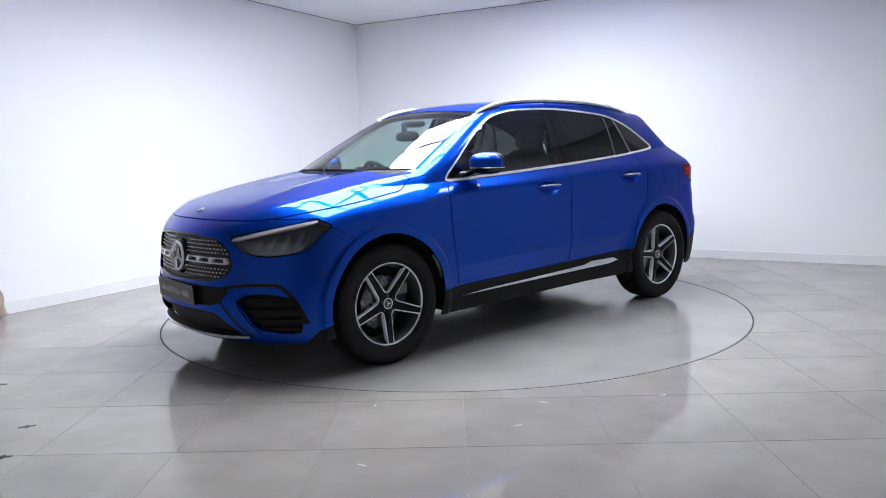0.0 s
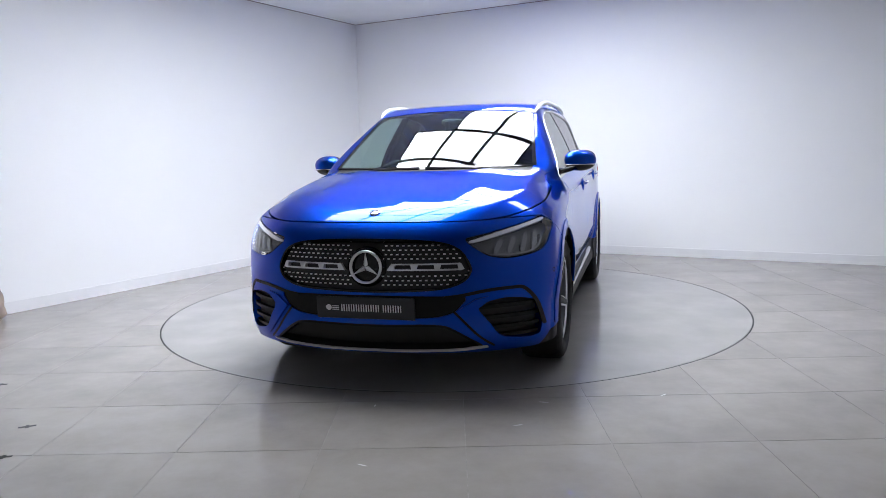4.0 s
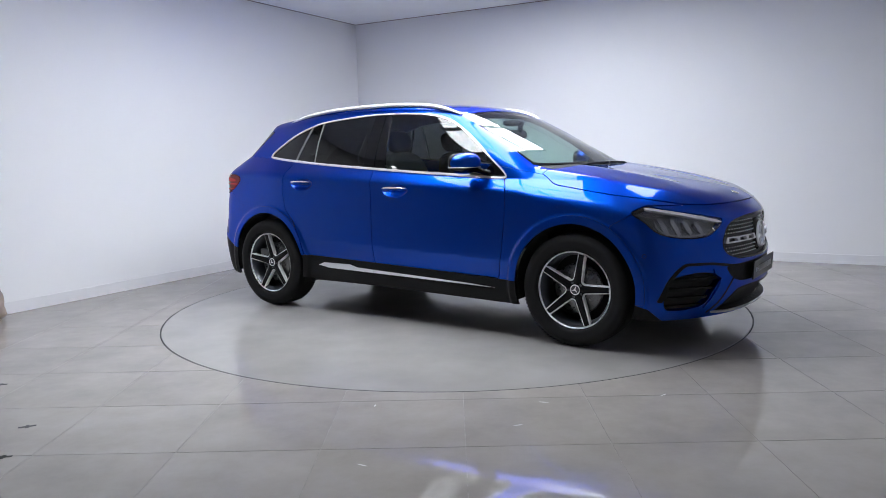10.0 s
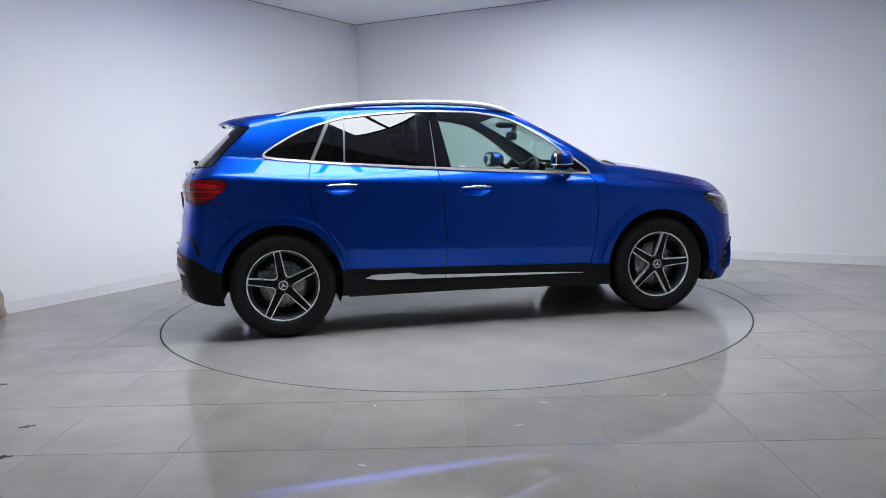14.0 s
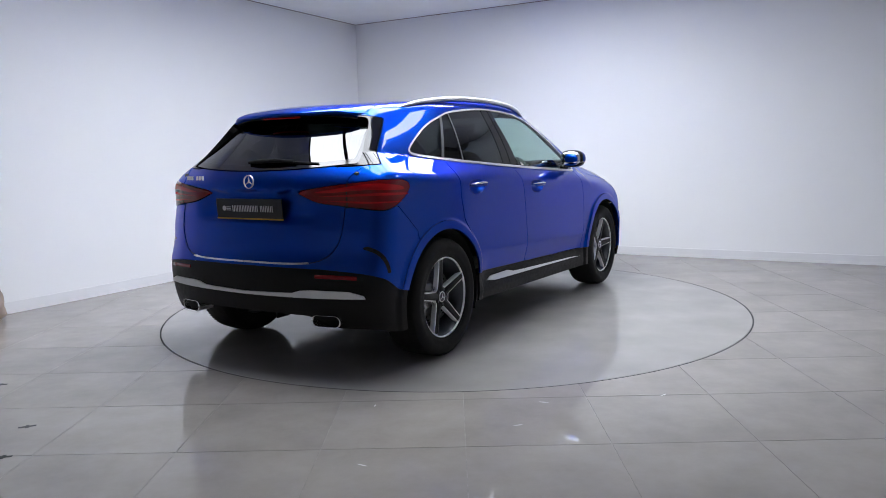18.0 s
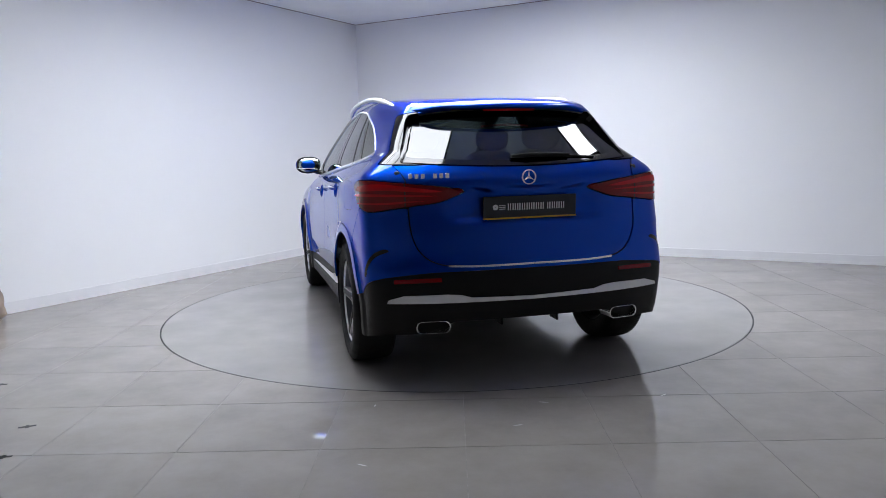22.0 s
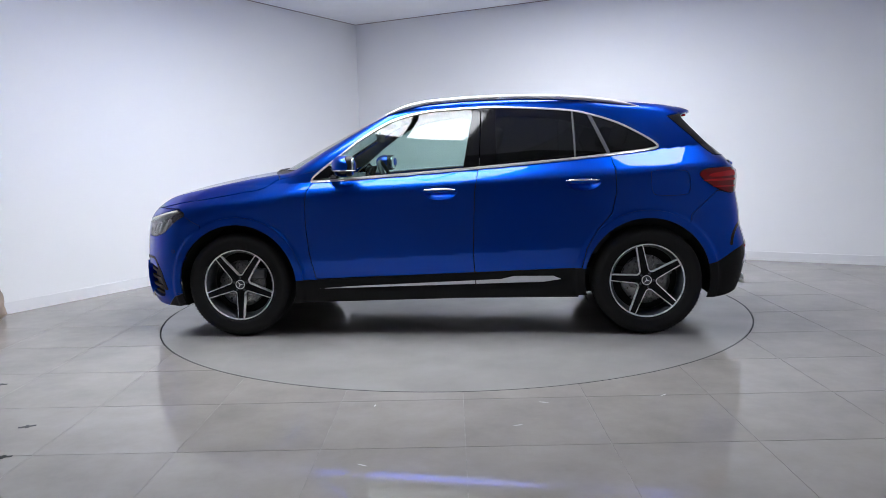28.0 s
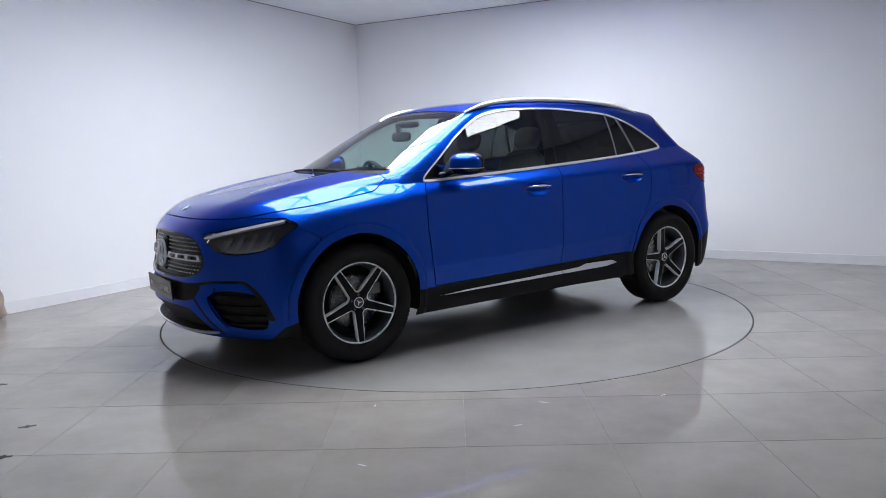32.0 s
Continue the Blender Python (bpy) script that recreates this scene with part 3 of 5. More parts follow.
take(end_on(LOWER, True), 0.0)
overlay("lower_intake", grow(end_on(LOWER, True), 0.004), DARK, car, "black lower air intake", -0.05, 0.0, 1)
overlay("intake_rim", but(end_on(LOWER, True), grow(end_on(LOWER, True), -0.012)), BLACK, car, "black rim of the lower intake", -0.001, 0.045, 2)
overlay("chin_strip", both(along([(0.0, 0.2295), (0.25, 0.229), (0.45, 0.231), (0.585, 0.240)], 0.0050, [1, 2], 1, -0.01), FORE), BRIGHT, car, "thin chrome strip along the chin", 0.008, 0.012)
overlay("chin_strip", both(along([(0.0, 0.2295), (0.25, 0.229), (0.45, 0.231), (0.585, 0.240)], 0.0050, [1, 2], -1, -0.01), FORE), BRIGHT, car, "thin chrome strip along the chin", 0.008, 0.012)
for s in (1, -1):
    f = end_on(VENT, True, s, 0.3)
    take(f, 0.0)
    overlay("side_vent", grow(f, 0.004), DARK, car, "black side air vent of the bumper", -0.045, 0.0, 1)
    overlay("vent_surround", but(f, grow(f, -0.014)), PAINT, car, "blue rim of the side vent", 0.0, 0.045, 2)
    for z in (0.440, 0.385, 0.330, 0.282):
        overlay("vent_louvre", both(grow(f, -0.012), lambda p: np.abs(p[:, 2] - z) - 0.009), BLACK, car, "black vent louvre", -0.020, 0.02, 2)
    overlay("bumper_flick", both(along([(0.40, 0.500), (0.47, 0.507), (0.595, 0.527), (0.70, 0.532), (0.760, 0.524), (0.814, 0.448), (0.845, 0.325)], 0.0085, [1, 2], s), FORE), BLACK, car, "black flick over the side vent", 0.002, 0.006)
    overlay("bumper_channel", both(along([(0.440, 0.428), (0.490, 0.372), (0.555, 0.296), (0.615, 0.243)], 0.0060, [1, 2], s), FORE), BLACK, car, "dark channel beside the vent blade", 0.001, 0.004)
    overlay("vent_blade", end_on(BLADE, True, s, 0.3), PAINT, car, "blue angled blade beside the vent", 0.009, 0.030)
    wing = outline([(0.112, 0.636), (0.135, 0.671), (0.475, 0.671), (0.492, 0.640), (0.478, 0.634)], 1, False)
    holes = [end_on(np.array([(a, 0.6430), (a + 0.006, 0.6635), (a + 0.084, 0.6635), (a + 0.088, 0.6425)]), True, s, 0.02) for a in (0.148, 0.262, 0.376)]
    overlay("grille_bar", but(end_on(wing, True, s, 0.02), *holes), BRIGHT, car, "silver grille bar with three slots", -0.004, 0.02)


def grille_pins():
    bm = bmesh.new()
    poly = np.array(GRILLE)
    for row in range(12):
        z = 0.541 + row * 0.0215
        for k in range(40):
            y = (k - 19.5 + 0.5 * (row % 2)) * 0.0290
            if inside_of(np.array([[y, z]]), poly)[0] > -0.014 or abs(y) < 0.085 or (0.622 < z < 0.684 and 0.09 < abs(y) < 0.50):
                continue
            x = nose_x(y, z) - 0.022
            box(bm, x, y, z, 0.006, 0.0115, 0.0062)
    ob = part("grille_pins", bm, PIN, car, "small silver pins of the diamond grille", smooth=False)
    ob["kind"] = "stuff"


grille_pins()


def emblem(name, parent, r, depth, back, label):
    """Ring with three arms that faces +x at the origin; the ring carries the rest."""
    turn = Matrix.Rotation(radians(-90), 4, "Z")
    bm = bmesh.new()
    lathe(bm, [(r * 0.84, 0.0), (r * 0.87, depth), (r * 0.98, depth), (r, 0.0)], 48)
    bmesh.ops.transform(bm, matrix=turn, verts=bm.verts[:])
    e = part(name, bm, BRIGHT, parent, label)
    if back:
        bm = bmesh.new()
        lathe(bm, [(0.001, -0.002), (r * 0.95, -0.004), (r * 1.18, -0.014), (r * 1.2, -0.03)], 40)
        bmesh.ops.transform(bm, matrix=turn, verts=bm.verts[:])
        part("backing", bm, GLOSSBLACK, e, "black disc behind the emblem")
    bm = bmesh.new()
    for k in range(3):
        a = radians(90 + 120 * k)
        d = Vector((math.cos(a), 0, math.sin(a)))
        side = Vector((-math.sin(a), 0, math.cos(a))) * r * 0.15
        mid = bm.verts.new((0, depth * 1.1, 0))
        t = bm.verts.new(d * r * 0.9 + Vector((0, depth * 0.5, 0)))
        l, q = bm.verts.new(d * r * 0.12 + side), bm.verts.new(d * r * 0.12 - side)
        bm.faces.new((mid, l, t)), bm.faces.new((mid, t, q)), bm.faces.new((l, mid, q)), bm.faces.new((l, q, t))
    bmesh.ops.recalc_face_normals(bm, faces=bm.faces[:])
    bmesh.ops.transform(bm, matrix=turn, verts=bm.verts[:])
    part("arms", bm, BRIGHT, e, smooth=False)
    return e


e = emblem("front_emblem", car, 0.086, 0.012, True, "round chrome emblem in the grille")
e.location, e.rotation_euler = (2.240, 0.0, 0.652), (0, radians(-3), 0)
e = emblem("rear_emblem", car, 0.040, 0.008, False, "round chrome emblem on the tailgate")
e.location, e.rotation_euler = (tail_x(0, 1.075) - 0.004, 0.0, 1.073), (0, 0, math.pi)
bm = bmesh.new()
lathe(bm, [(0.001, 0.003), (0.024, 0.003), (0.027, 0.0)], 24, "z")
hb = part("hood_badge", bm, CHROME, car, "small round chrome badge on the bonnet")
hb.location = (2.085, 0.0, float(HOOD(2.085)) - 0.004)
hb.rotation_euler = (0, radians(24), 0)

PLATE_GREY = material("plate_grey", (0.016, 0.018, 0.022), 0.35)
PLATE_TEXT = material("plate_lettering", (0.75, 0.76, 0.77), 0.4)
PLATE_EDGE = material("plate_yellow_edge", (0.55, 0.36, 0.02), 0.4)


def show_plate(x, z, facing, tilt, yellow):
    """A dark dealer plate; its lettering is kept as plain bars."""
    bm = bmesh.new()
    box(bm, 0, 0, 0, 0.008, 0.522, 0.112, 0.003)
    ob = part("dealer_plate", bm, PLATE_GREY, car, "dark grey plate with pale lettering", smooth=False)
    ob.location, ob.rotation_euler = (x, 0, z), (0, radians(tilt), 0 if facing > 0 else math.pi)
    y = -0.118
    for word in (8, 4):
        for k in range(word):
            for side in (-1, 1):
                bm = bmesh.new()
                box(bm, 0.005, y + side * 0.0062, 0.0, 0.002, 0.0052, 0.036)
                part("letter_bar", bm, PLATE_TEXT, ob, smooth=False)
            y += 0.0262
        y += 0.012
    bm = bmesh.new()
    lathe(bm, [(0.001, 0.0055), (0.015, 0.0055), (0.015, 0.004)], 20)
    bmesh.ops.transform(bm, matrix=Matrix.Rotation(radians(-90), 4, "Z") @ Matrix.Translation((0, 0, 0)), verts=bm.verts[:])
    bmesh.ops.translate(bm, vec=(0, -0.195, 0), verts=bm.verts[:])
    for k in range(3):
        box(bm, 0.005, -0.158, 0.008 - 0.009 * k, 0.002, 0.036, 0.004)
    part("plate_mark", bm, PLATE_TEXT, ob, "round pale mark with bars", smooth=False)
    if yellow:
        bm = bmesh.new()
        box(bm, 0.001, 0, -0.059, 0.008, 0.522, 0.008)
        part("plate_edge", bm, PLATE_EDGE, ob, "yellow lower edge of the plate", smooth=False)


show_plate(2.268, 0.449, 1, 3, False)
show_plate(tail_x(0.1, 0.92) - 0.030, 0.921, -1, 3, True)

# lower cladding
clad_rear = lambda x: np.interp(x, [-2.2, -2.07, -2.0, -1.92, -1.82, -1.736, -1.6], [0.608, 0.600, 0.578, 0.545, 0.475, 0.455, 0.45])
panel("rear_bumper_lower", take(lambda p: np.maximum(p[:, 2] - clad_rear(p[:, 0]), p[:, 0] + 1.5), 0.001), BLACK, car, "black lower rear bumper", -0.003)
for s in (1, -1):
    panel("front_corner_trim", take(lambda p: np.max([-p[:, 1] * s, p[:, 2] - np.interp(p[:, 0], [1.6, 1.74, 1.83, 1.90], [0.315, 0.305, 0.275, 0.20]), 1.4 - p[:, 0], p[:, 0] - 1.9], axis=0), 0.001), BLACK, car, "black trim before the front wheels", -0.003)
for s in (1, -1):
    skirt_f = lambda p: np.max([p[:, 2] - np.interp(p[:, 0], [-0.942, 0.828], [0.440, 0.382]), np.abs(p[:, 0] + 0.0) - 1.06, -p[:, 1] * s], axis=0)
    panel("side_skirt", take(skirt_f, 0.001), BLACK, car, "black plastic side skirt", -0.004)
    trim_front = [(0.805, 0.322), (-0.245, 0.343), (-0.245, 0.365), (0.60, 0.336)]
    trim_rear = [(-0.251, 0.343), (-0.70, 0.352), (-0.812, 0.368), (-0.76, 0.389), (-0.50, 0.390), (-0.42, 0.372), (-0.251, 0.365)]
    overlay("skirt_strip", region(np.array(trim_front), [0, 2], s, 0.4), SILVER, car, "silver strip on the side skirt", 0.004)
    overlay("skirt_strip", region(np.array(trim_rear), [0, 2], s, 0.4), SILVER, car, "silver strip widening before the rear wheel", 0.004)

# opening panels
hood_line = curve([1.05, 1.12, 1.17, 1.26, 1.44, 1.62, 1.76, 1.896, 2.016, 2.10, 2.2], [1.072, 1.043, 1.011, 0.986, 0.958, 0.932, 0.914, 0.890, 0.871, 0.867, 0.868])
panel("bonnet", take(lambda p: np.maximum(hood_line(p[:, 0]) - p[:, 2], (1.250 - 0.30 * p[:, 1] ** 2) - p[:, 0])), PAINT, car, "long blue bonnet with soft creases")
panel("cowl", take(lambda p: np.max([(1.205 - 0.47 * p[:, 1] ** 2) - p[:, 0], p[:, 0] - (1.255 - 0.30 * p[:, 1] ** 2), np.abs(p[:, 1]) - 0.66, 0.9 - p[:, 2]], axis=0), 0.0), BLACK, car, "black cowl below the windscreen", -0.006)
DOOR_F = np.array([(0.835, 1.042), (0.872, 0.985), (0.884, 0.90), (0.882, 0.755), (0.862, 0.56), (0.828, 0.386), (-0.240, 0.417), (-0.238, 0.586), (-0.250, 0.938), (-0.278, 1.112), (-0.1, 1.25), (0.5, 1.25)])
DOOR_R = np.array([(-0.278, 1.112), (-0.250, 0.938), (-0.238, 0.586), (-0.240, 0.417), (-0.942, 0.440), (-0.975, 0.577), (-1.040, 0.69), (-1.135, 0.800), (-1.165, 0.938), (-1.160, 1.081), (-1.130, 1.21), (-0.5, 1.25)])
HANDLES = {1: {}, -1: {}}
for s in (1, -1):
    for name, poly, hx, hz in (("front_door", DOOR_F, -0.020, 0.953), ("rear_door", DOOR_R, -0.948, 0.996)):
        door = take(region(poly, [0, 2], s, 0.4))
        cup = region(outline([(hx + 0.112, hz), (hx + 0.06, hz + 0.038), (hx - 0.06, hz + 0.040), (hx - 0.120, hz + 0.003), (hx - 0.065, hz - 0.042), (hx + 0.05, hz - 0.044)], 5), [0, 2], s, 0.4)
        dish, door = cut(door, cup)
        leaf = panel(name, door, PAINT, car, "blue " + name.replace("_", " ") + " with a soft shoulder line")
        v, t = dish
        depth = 0.034 * (1 - (1 - np.clip(-cup(v) / 0.042, 0, 1)) ** 2)
        sunk = (v - skin_normal(v) * depth[:, None], t)
        bm = bmesh.new()
        vs = [bm.verts.new(q) for q in sunk[0]]
        for tri in sunk[1]:
            bm.faces.new([vs[i] for i in tri])
        part("handle_cup", bm, PAINT, leaf, "blue recess behind the handle")
        HANDLES[s][name] = leaf
TAILGATE = outline(mirrored([(0, 1.20), (0.655, 1.20), (0.650, 1.08), (0.642, 0.94), (0.634, 0.80), (0.596, 0.705), (0.52, 0.648), (0.38, 0.627), (0, 0.624)]), 5)
gate = panel("tailgate", take(end_on(TAILGATE, False), 0.0035), PAINT, car, "blue tailgate", -0.003)
panel("fuel_flap", take(region(outline([(-1.400, 1.062), (-1.58, 1.062), (-1.622, 1.03), (-1.628, 0.94), (-1.59, 0.908), (-1.43, 0.908), (-1.392, 0.935), (-1.385, 1.03)], 5), [0, 2], 1, 0.4), 0.0016), PAINT, car, "rounded blue fuel filler flap")
for ax, name in ((AXLE, "front_arch"), (-AXLE, "rear_arch")):
    for s in (1, -1):
        panel(name, take(lambda p: np.max([np.hypot(p[:, 0] - ax, p[:, 2] - 0.362) - 0.452, 0.3 - p[:, 1] * s, 0.3 - p[:, 2]], axis=0), 0.0012), PAINT, car, "blue wheel arch moulding", 0.003)
panel("front_bumper", take(lambda p: np.max([np.interp(p[:, 2], [0.3, 0.76, 0.83, 0.9], [1.60, 1.608, 1.734, 1.80]) - p[:, 0], p[:, 2] - 0.874], axis=0)), PAINT, car, "blue front bumper with side vents")
panel("rear_bumper", take(lambda p: np.max([p[:, 0] - np.interp(p[:, 2], [0.5, 0.78, 0.93], [-1.60, -1.64, -1.80]), p[:, 2] - 0.93], axis=0)), PAINT, car, "blue rear bumper")
for s in (1, -1):
    panel("front_wing", take(lambda p: np.max([0.80 - p[:, 0], -p[:, 1] * s, p[:, 2] - 1.075 - 0.2 * (1.0 - p[:, 0])], axis=0), 0.0012), PAINT, car, "blue front wing")
panel("body_shell", REST, PAINT, car, "blue roof, pillars and rear quarters")

# rear details
STRIP = outline(mirrored([(0, 0.455), (0.345, 0.464), (0.40, 0.480), (0.470, 0.486), (0.690, 0.483), (0.765, 0.461), (0.773, 0.444), (0.5, 0.442), (0.356, 0.441), (0, 0.438)]), 1, False)
overlay("bumper_strip", end_on(STRIP, False), SILVER, car, "silver strip across the rear bumper", 0.006, 0.012)
overlay("sill_strip", both(along([(0.0, 0.622), (0.30, 0.622), (0.455, 0.629)], 0.0050, [1, 2], 1, -0.01), AFT), CHROME, car, "chrome loading sill strip", 0.012, 0.02)
overlay("sill_strip", both(along([(0.0, 0.622), (0.30, 0.622), (0.455, 0.629)], 0.0050, [1, 2], -1, -0.01), AFT), CHROME, car, "chrome loading sill strip", 0.012, 0.02)
for s in (1, -1):
    overlay("reflector", end_on(np.array([(0.50, 0.553), (0.50, 0.572), (0.60, 0.572), (0.735, 0.566), (0.735, 0.546)]), False, s, 0.3), RED, car, "slim red rear reflector", 0.004, 0.008)
    overlay("corner_slit", along([(-1.962, 0.712), (-1.930, 0.682), (-1.906, 0.633), (-1.897, 0.585)], 0.010, [0, 2], s), GLOSSBLACK, car, "black slit in the rear bumper corner", 0.001, 0.004)


def exhaust(s):
    bm = bmesh.new()
    w, h, r = 0.088, 0.031, 0.030
    loop = []
    for cx, cz, a0 in ((w - r, h - r, 0), (-(w - r), h - r, 90), (-(w - r), -(h - r), 180), (w - r, -(h - r), 270)):
        for k in range(7):
            a = radians(a0 + 15 * k)
            loop.append((cx + r * math.cos(a), cz + r * math.sin(a)))
    rings = []
    for k, x in ((0.96, 0.10), (1.0, 0.03), (1.03, 0.0), (1.02, -0.006), (0.965, -0.006), (0.945, 0.0), (0.93, 0.08)):
        rings.append([bm.verts.new((x, y * k, z * (k - 0.12 * (k < 0.93)))) for y, z in loop])
    for p, q in zip(rings, rings[1:]):
        for i in range(len(loop)):
            j = (i + 1) % len(loop)
            bm.faces.new((p[i], p[j], q[j], q[i]))
    bmesh.ops.recalc_face_normals(bm, faces=bm.faces[:])
    pipe = part("exhaust_tip", bm, CHROME, car, "flat oval chrome exhaust tip")
    pipe.location = (-2.058, s * 0.543, 0.312)
    pipe.rotation_euler = (0, 0, s * radians(-9))
    bm = bmesh.new()
    bm.faces.new([bm.verts.new((0.05, y * 0.94, z * 0.94)) for y, z in loop])
    part("bore", bm, DARK, pipe, "black inside of the exhaust")


exhaust(1), exhaust(-1)


def spoiler():
    bm = bmesh.new()
    cols, rows, rim = 44, 12, []
    crest = curve([-1.79, -1.74, -1.68, -1.58, -1.50, -1.42], [1.466, 1.486, 1.501, 1.517, 1.523, 1.525])
    for i in range(cols + 1):
        y = -0.525 + 1.05 * i / cols
        t = abs(y) / 0.525
        x0 = -1.42
        x1 = -1.79 + 0.50 * y ** 2 + 0.03 * t ** 10
        top = []
        for j in range(rows + 1):
            f = j / rows
            x = x0 + (x1 - x0) * f
            z = float(crest(x0 + (-1.79 - x0) * f)) + float(top_of(np.array(x), np.array(abs(y)))) - float(top_of(np.array(x), np.array(0.0))) - 0.014 * t ** 8 * (1 - f)
            top.append((x, y, z))
        top += [(x1 - 0.003, y, z - 0.005), (x1 - 0.001, y, z - 0.014), (x1 + 0.012, y, z - 0.022)]
        rim.append(top)
    up = [[bm.verts.new(p) for p in r] for r in rim]
    for a, b in zip(up, up[1:]):
        for j in range(rows + 3):
            bm.faces.new((a[j], b[j], b[j + 1], a[j + 1]))
    bmesh.ops.recalc_face_normals(bm, faces=bm.faces[:])
    if bm.faces[0].normal.z < 0:
        bmesh.ops.reverse_faces(bm, faces=bm.faces[:])
    part("roof_spoiler", bm, PAINT, car, "blue roof spoiler over the rear window")
    bm = bmesh.new()
    prev = None
    for r in rim:
        (x, y, z) = r[-1]
        row = [bm.verts.new((x, y, z)), bm.verts.new((x + 0.06, y, z - 0.002)), bm.verts.new((x + 0.19, y, z + 0.014))]
        if prev:
            for j in range(2):
                bm.faces.new((prev[j], row[j], row[j + 1], prev[j + 1]))
        prev = row
    bmesh.ops.recalc_face_normals(bm, faces=bm.faces[:])
    part("spoiler_underside", bm, GLOSSBLACK, car, "black underside of the spoiler")
    bm = bmesh.new()
    box(bm, -1.755, 0, 1.438, 0.012, 0.30, 0.010, 0.003)
    part("brake_light", bm, RED_LIT, car, "high red brake light")


spoiler()
y = 0.632
for k in range(7):
    w = 0.024
    if k != 3:
        bm = bmesh.new()
        box(bm, tail_x(y, 1.09) - 0.004, y - w / 2, 1.092, 0.006, w * 0.86, 0.026, 0.002)
        part("model_badge", bm, CHROME, gate, "chrome badge bar", smooth=False)
    y -= 0.031
bm = bmesh.new()
tube(bm, [(-1.962, 0.070, 1.182), (-1.966, -0.02, 1.187), (-1.962, -0.14, 1.190), (-1.952, -0.27, 1.186)], [0.013, 0.019, 0.017, 0.009], 10, 0.7)
wiper = part("rear_wiper", bm, BLACK, car, "black rear wiper")
bm = bmesh.new()
tube(bm, [(-1.950, -0.10, 1.180), (-1.944, -0.27, 1.177), (-1.930, -0.43, 1.170)], [0.006, 0.007, 0.004], 8)
part("blade", bm, RUBBER, wiper, "thin rubber wiper blade")
# ---- wheels ----
RIM_GREY = material("rim_grey", (0.075, 0.081, 0.093), 0.3, 0.4)
RIM_BLACK = material("rim_black", (0.006, 0.006, 0.007), 0.35, ior=1.25)
RIM_CUT = material("machined_alloy", (0.95, 0.955, 0.96), 0.3, 0.0)
BRAKE = noisy(material("brake_disc", (0.22, 0.22, 0.22), 0.3, 1.0), 60, 0.1, 0.06)


def star_plate(bm, r_out, a_out, r_in, r_mid, a_in, y_out, y_in, depth):
    """A five-armed star, dished towards its middle, with thickness."""
    ring = []
    for k in range(5):
        for da, r, y in ((-a_out, r_out, y_out), (a_out, r_out, y_out), (a_in, r_mid, y_in), (36.0, r_in, y_in), (72.0 - a_in, r_mid, y_in)):
            a = radians(72 * k + 90 + da)
            ring.append((r * math.cos(a), y, r * math.sin(a)))
    f = [bm.verts.new(p) for p in ring]
    b = [bm.verts.new((p[0] * 0.985, p[1] - depth, p[2] * 0.985)) for p in ring]
    mid, n = bm.verts.new((0, y_in, 0)), len(ring)
    for i in range(n):
        j = (i + 1) % n
        bm.faces.new((f[i], f[j], mid))
        bm.faces.new((f[j], f[i], b[i], b[j]))
    bmesh.ops.recalc_face_normals(bm, faces=bm.faces[:])


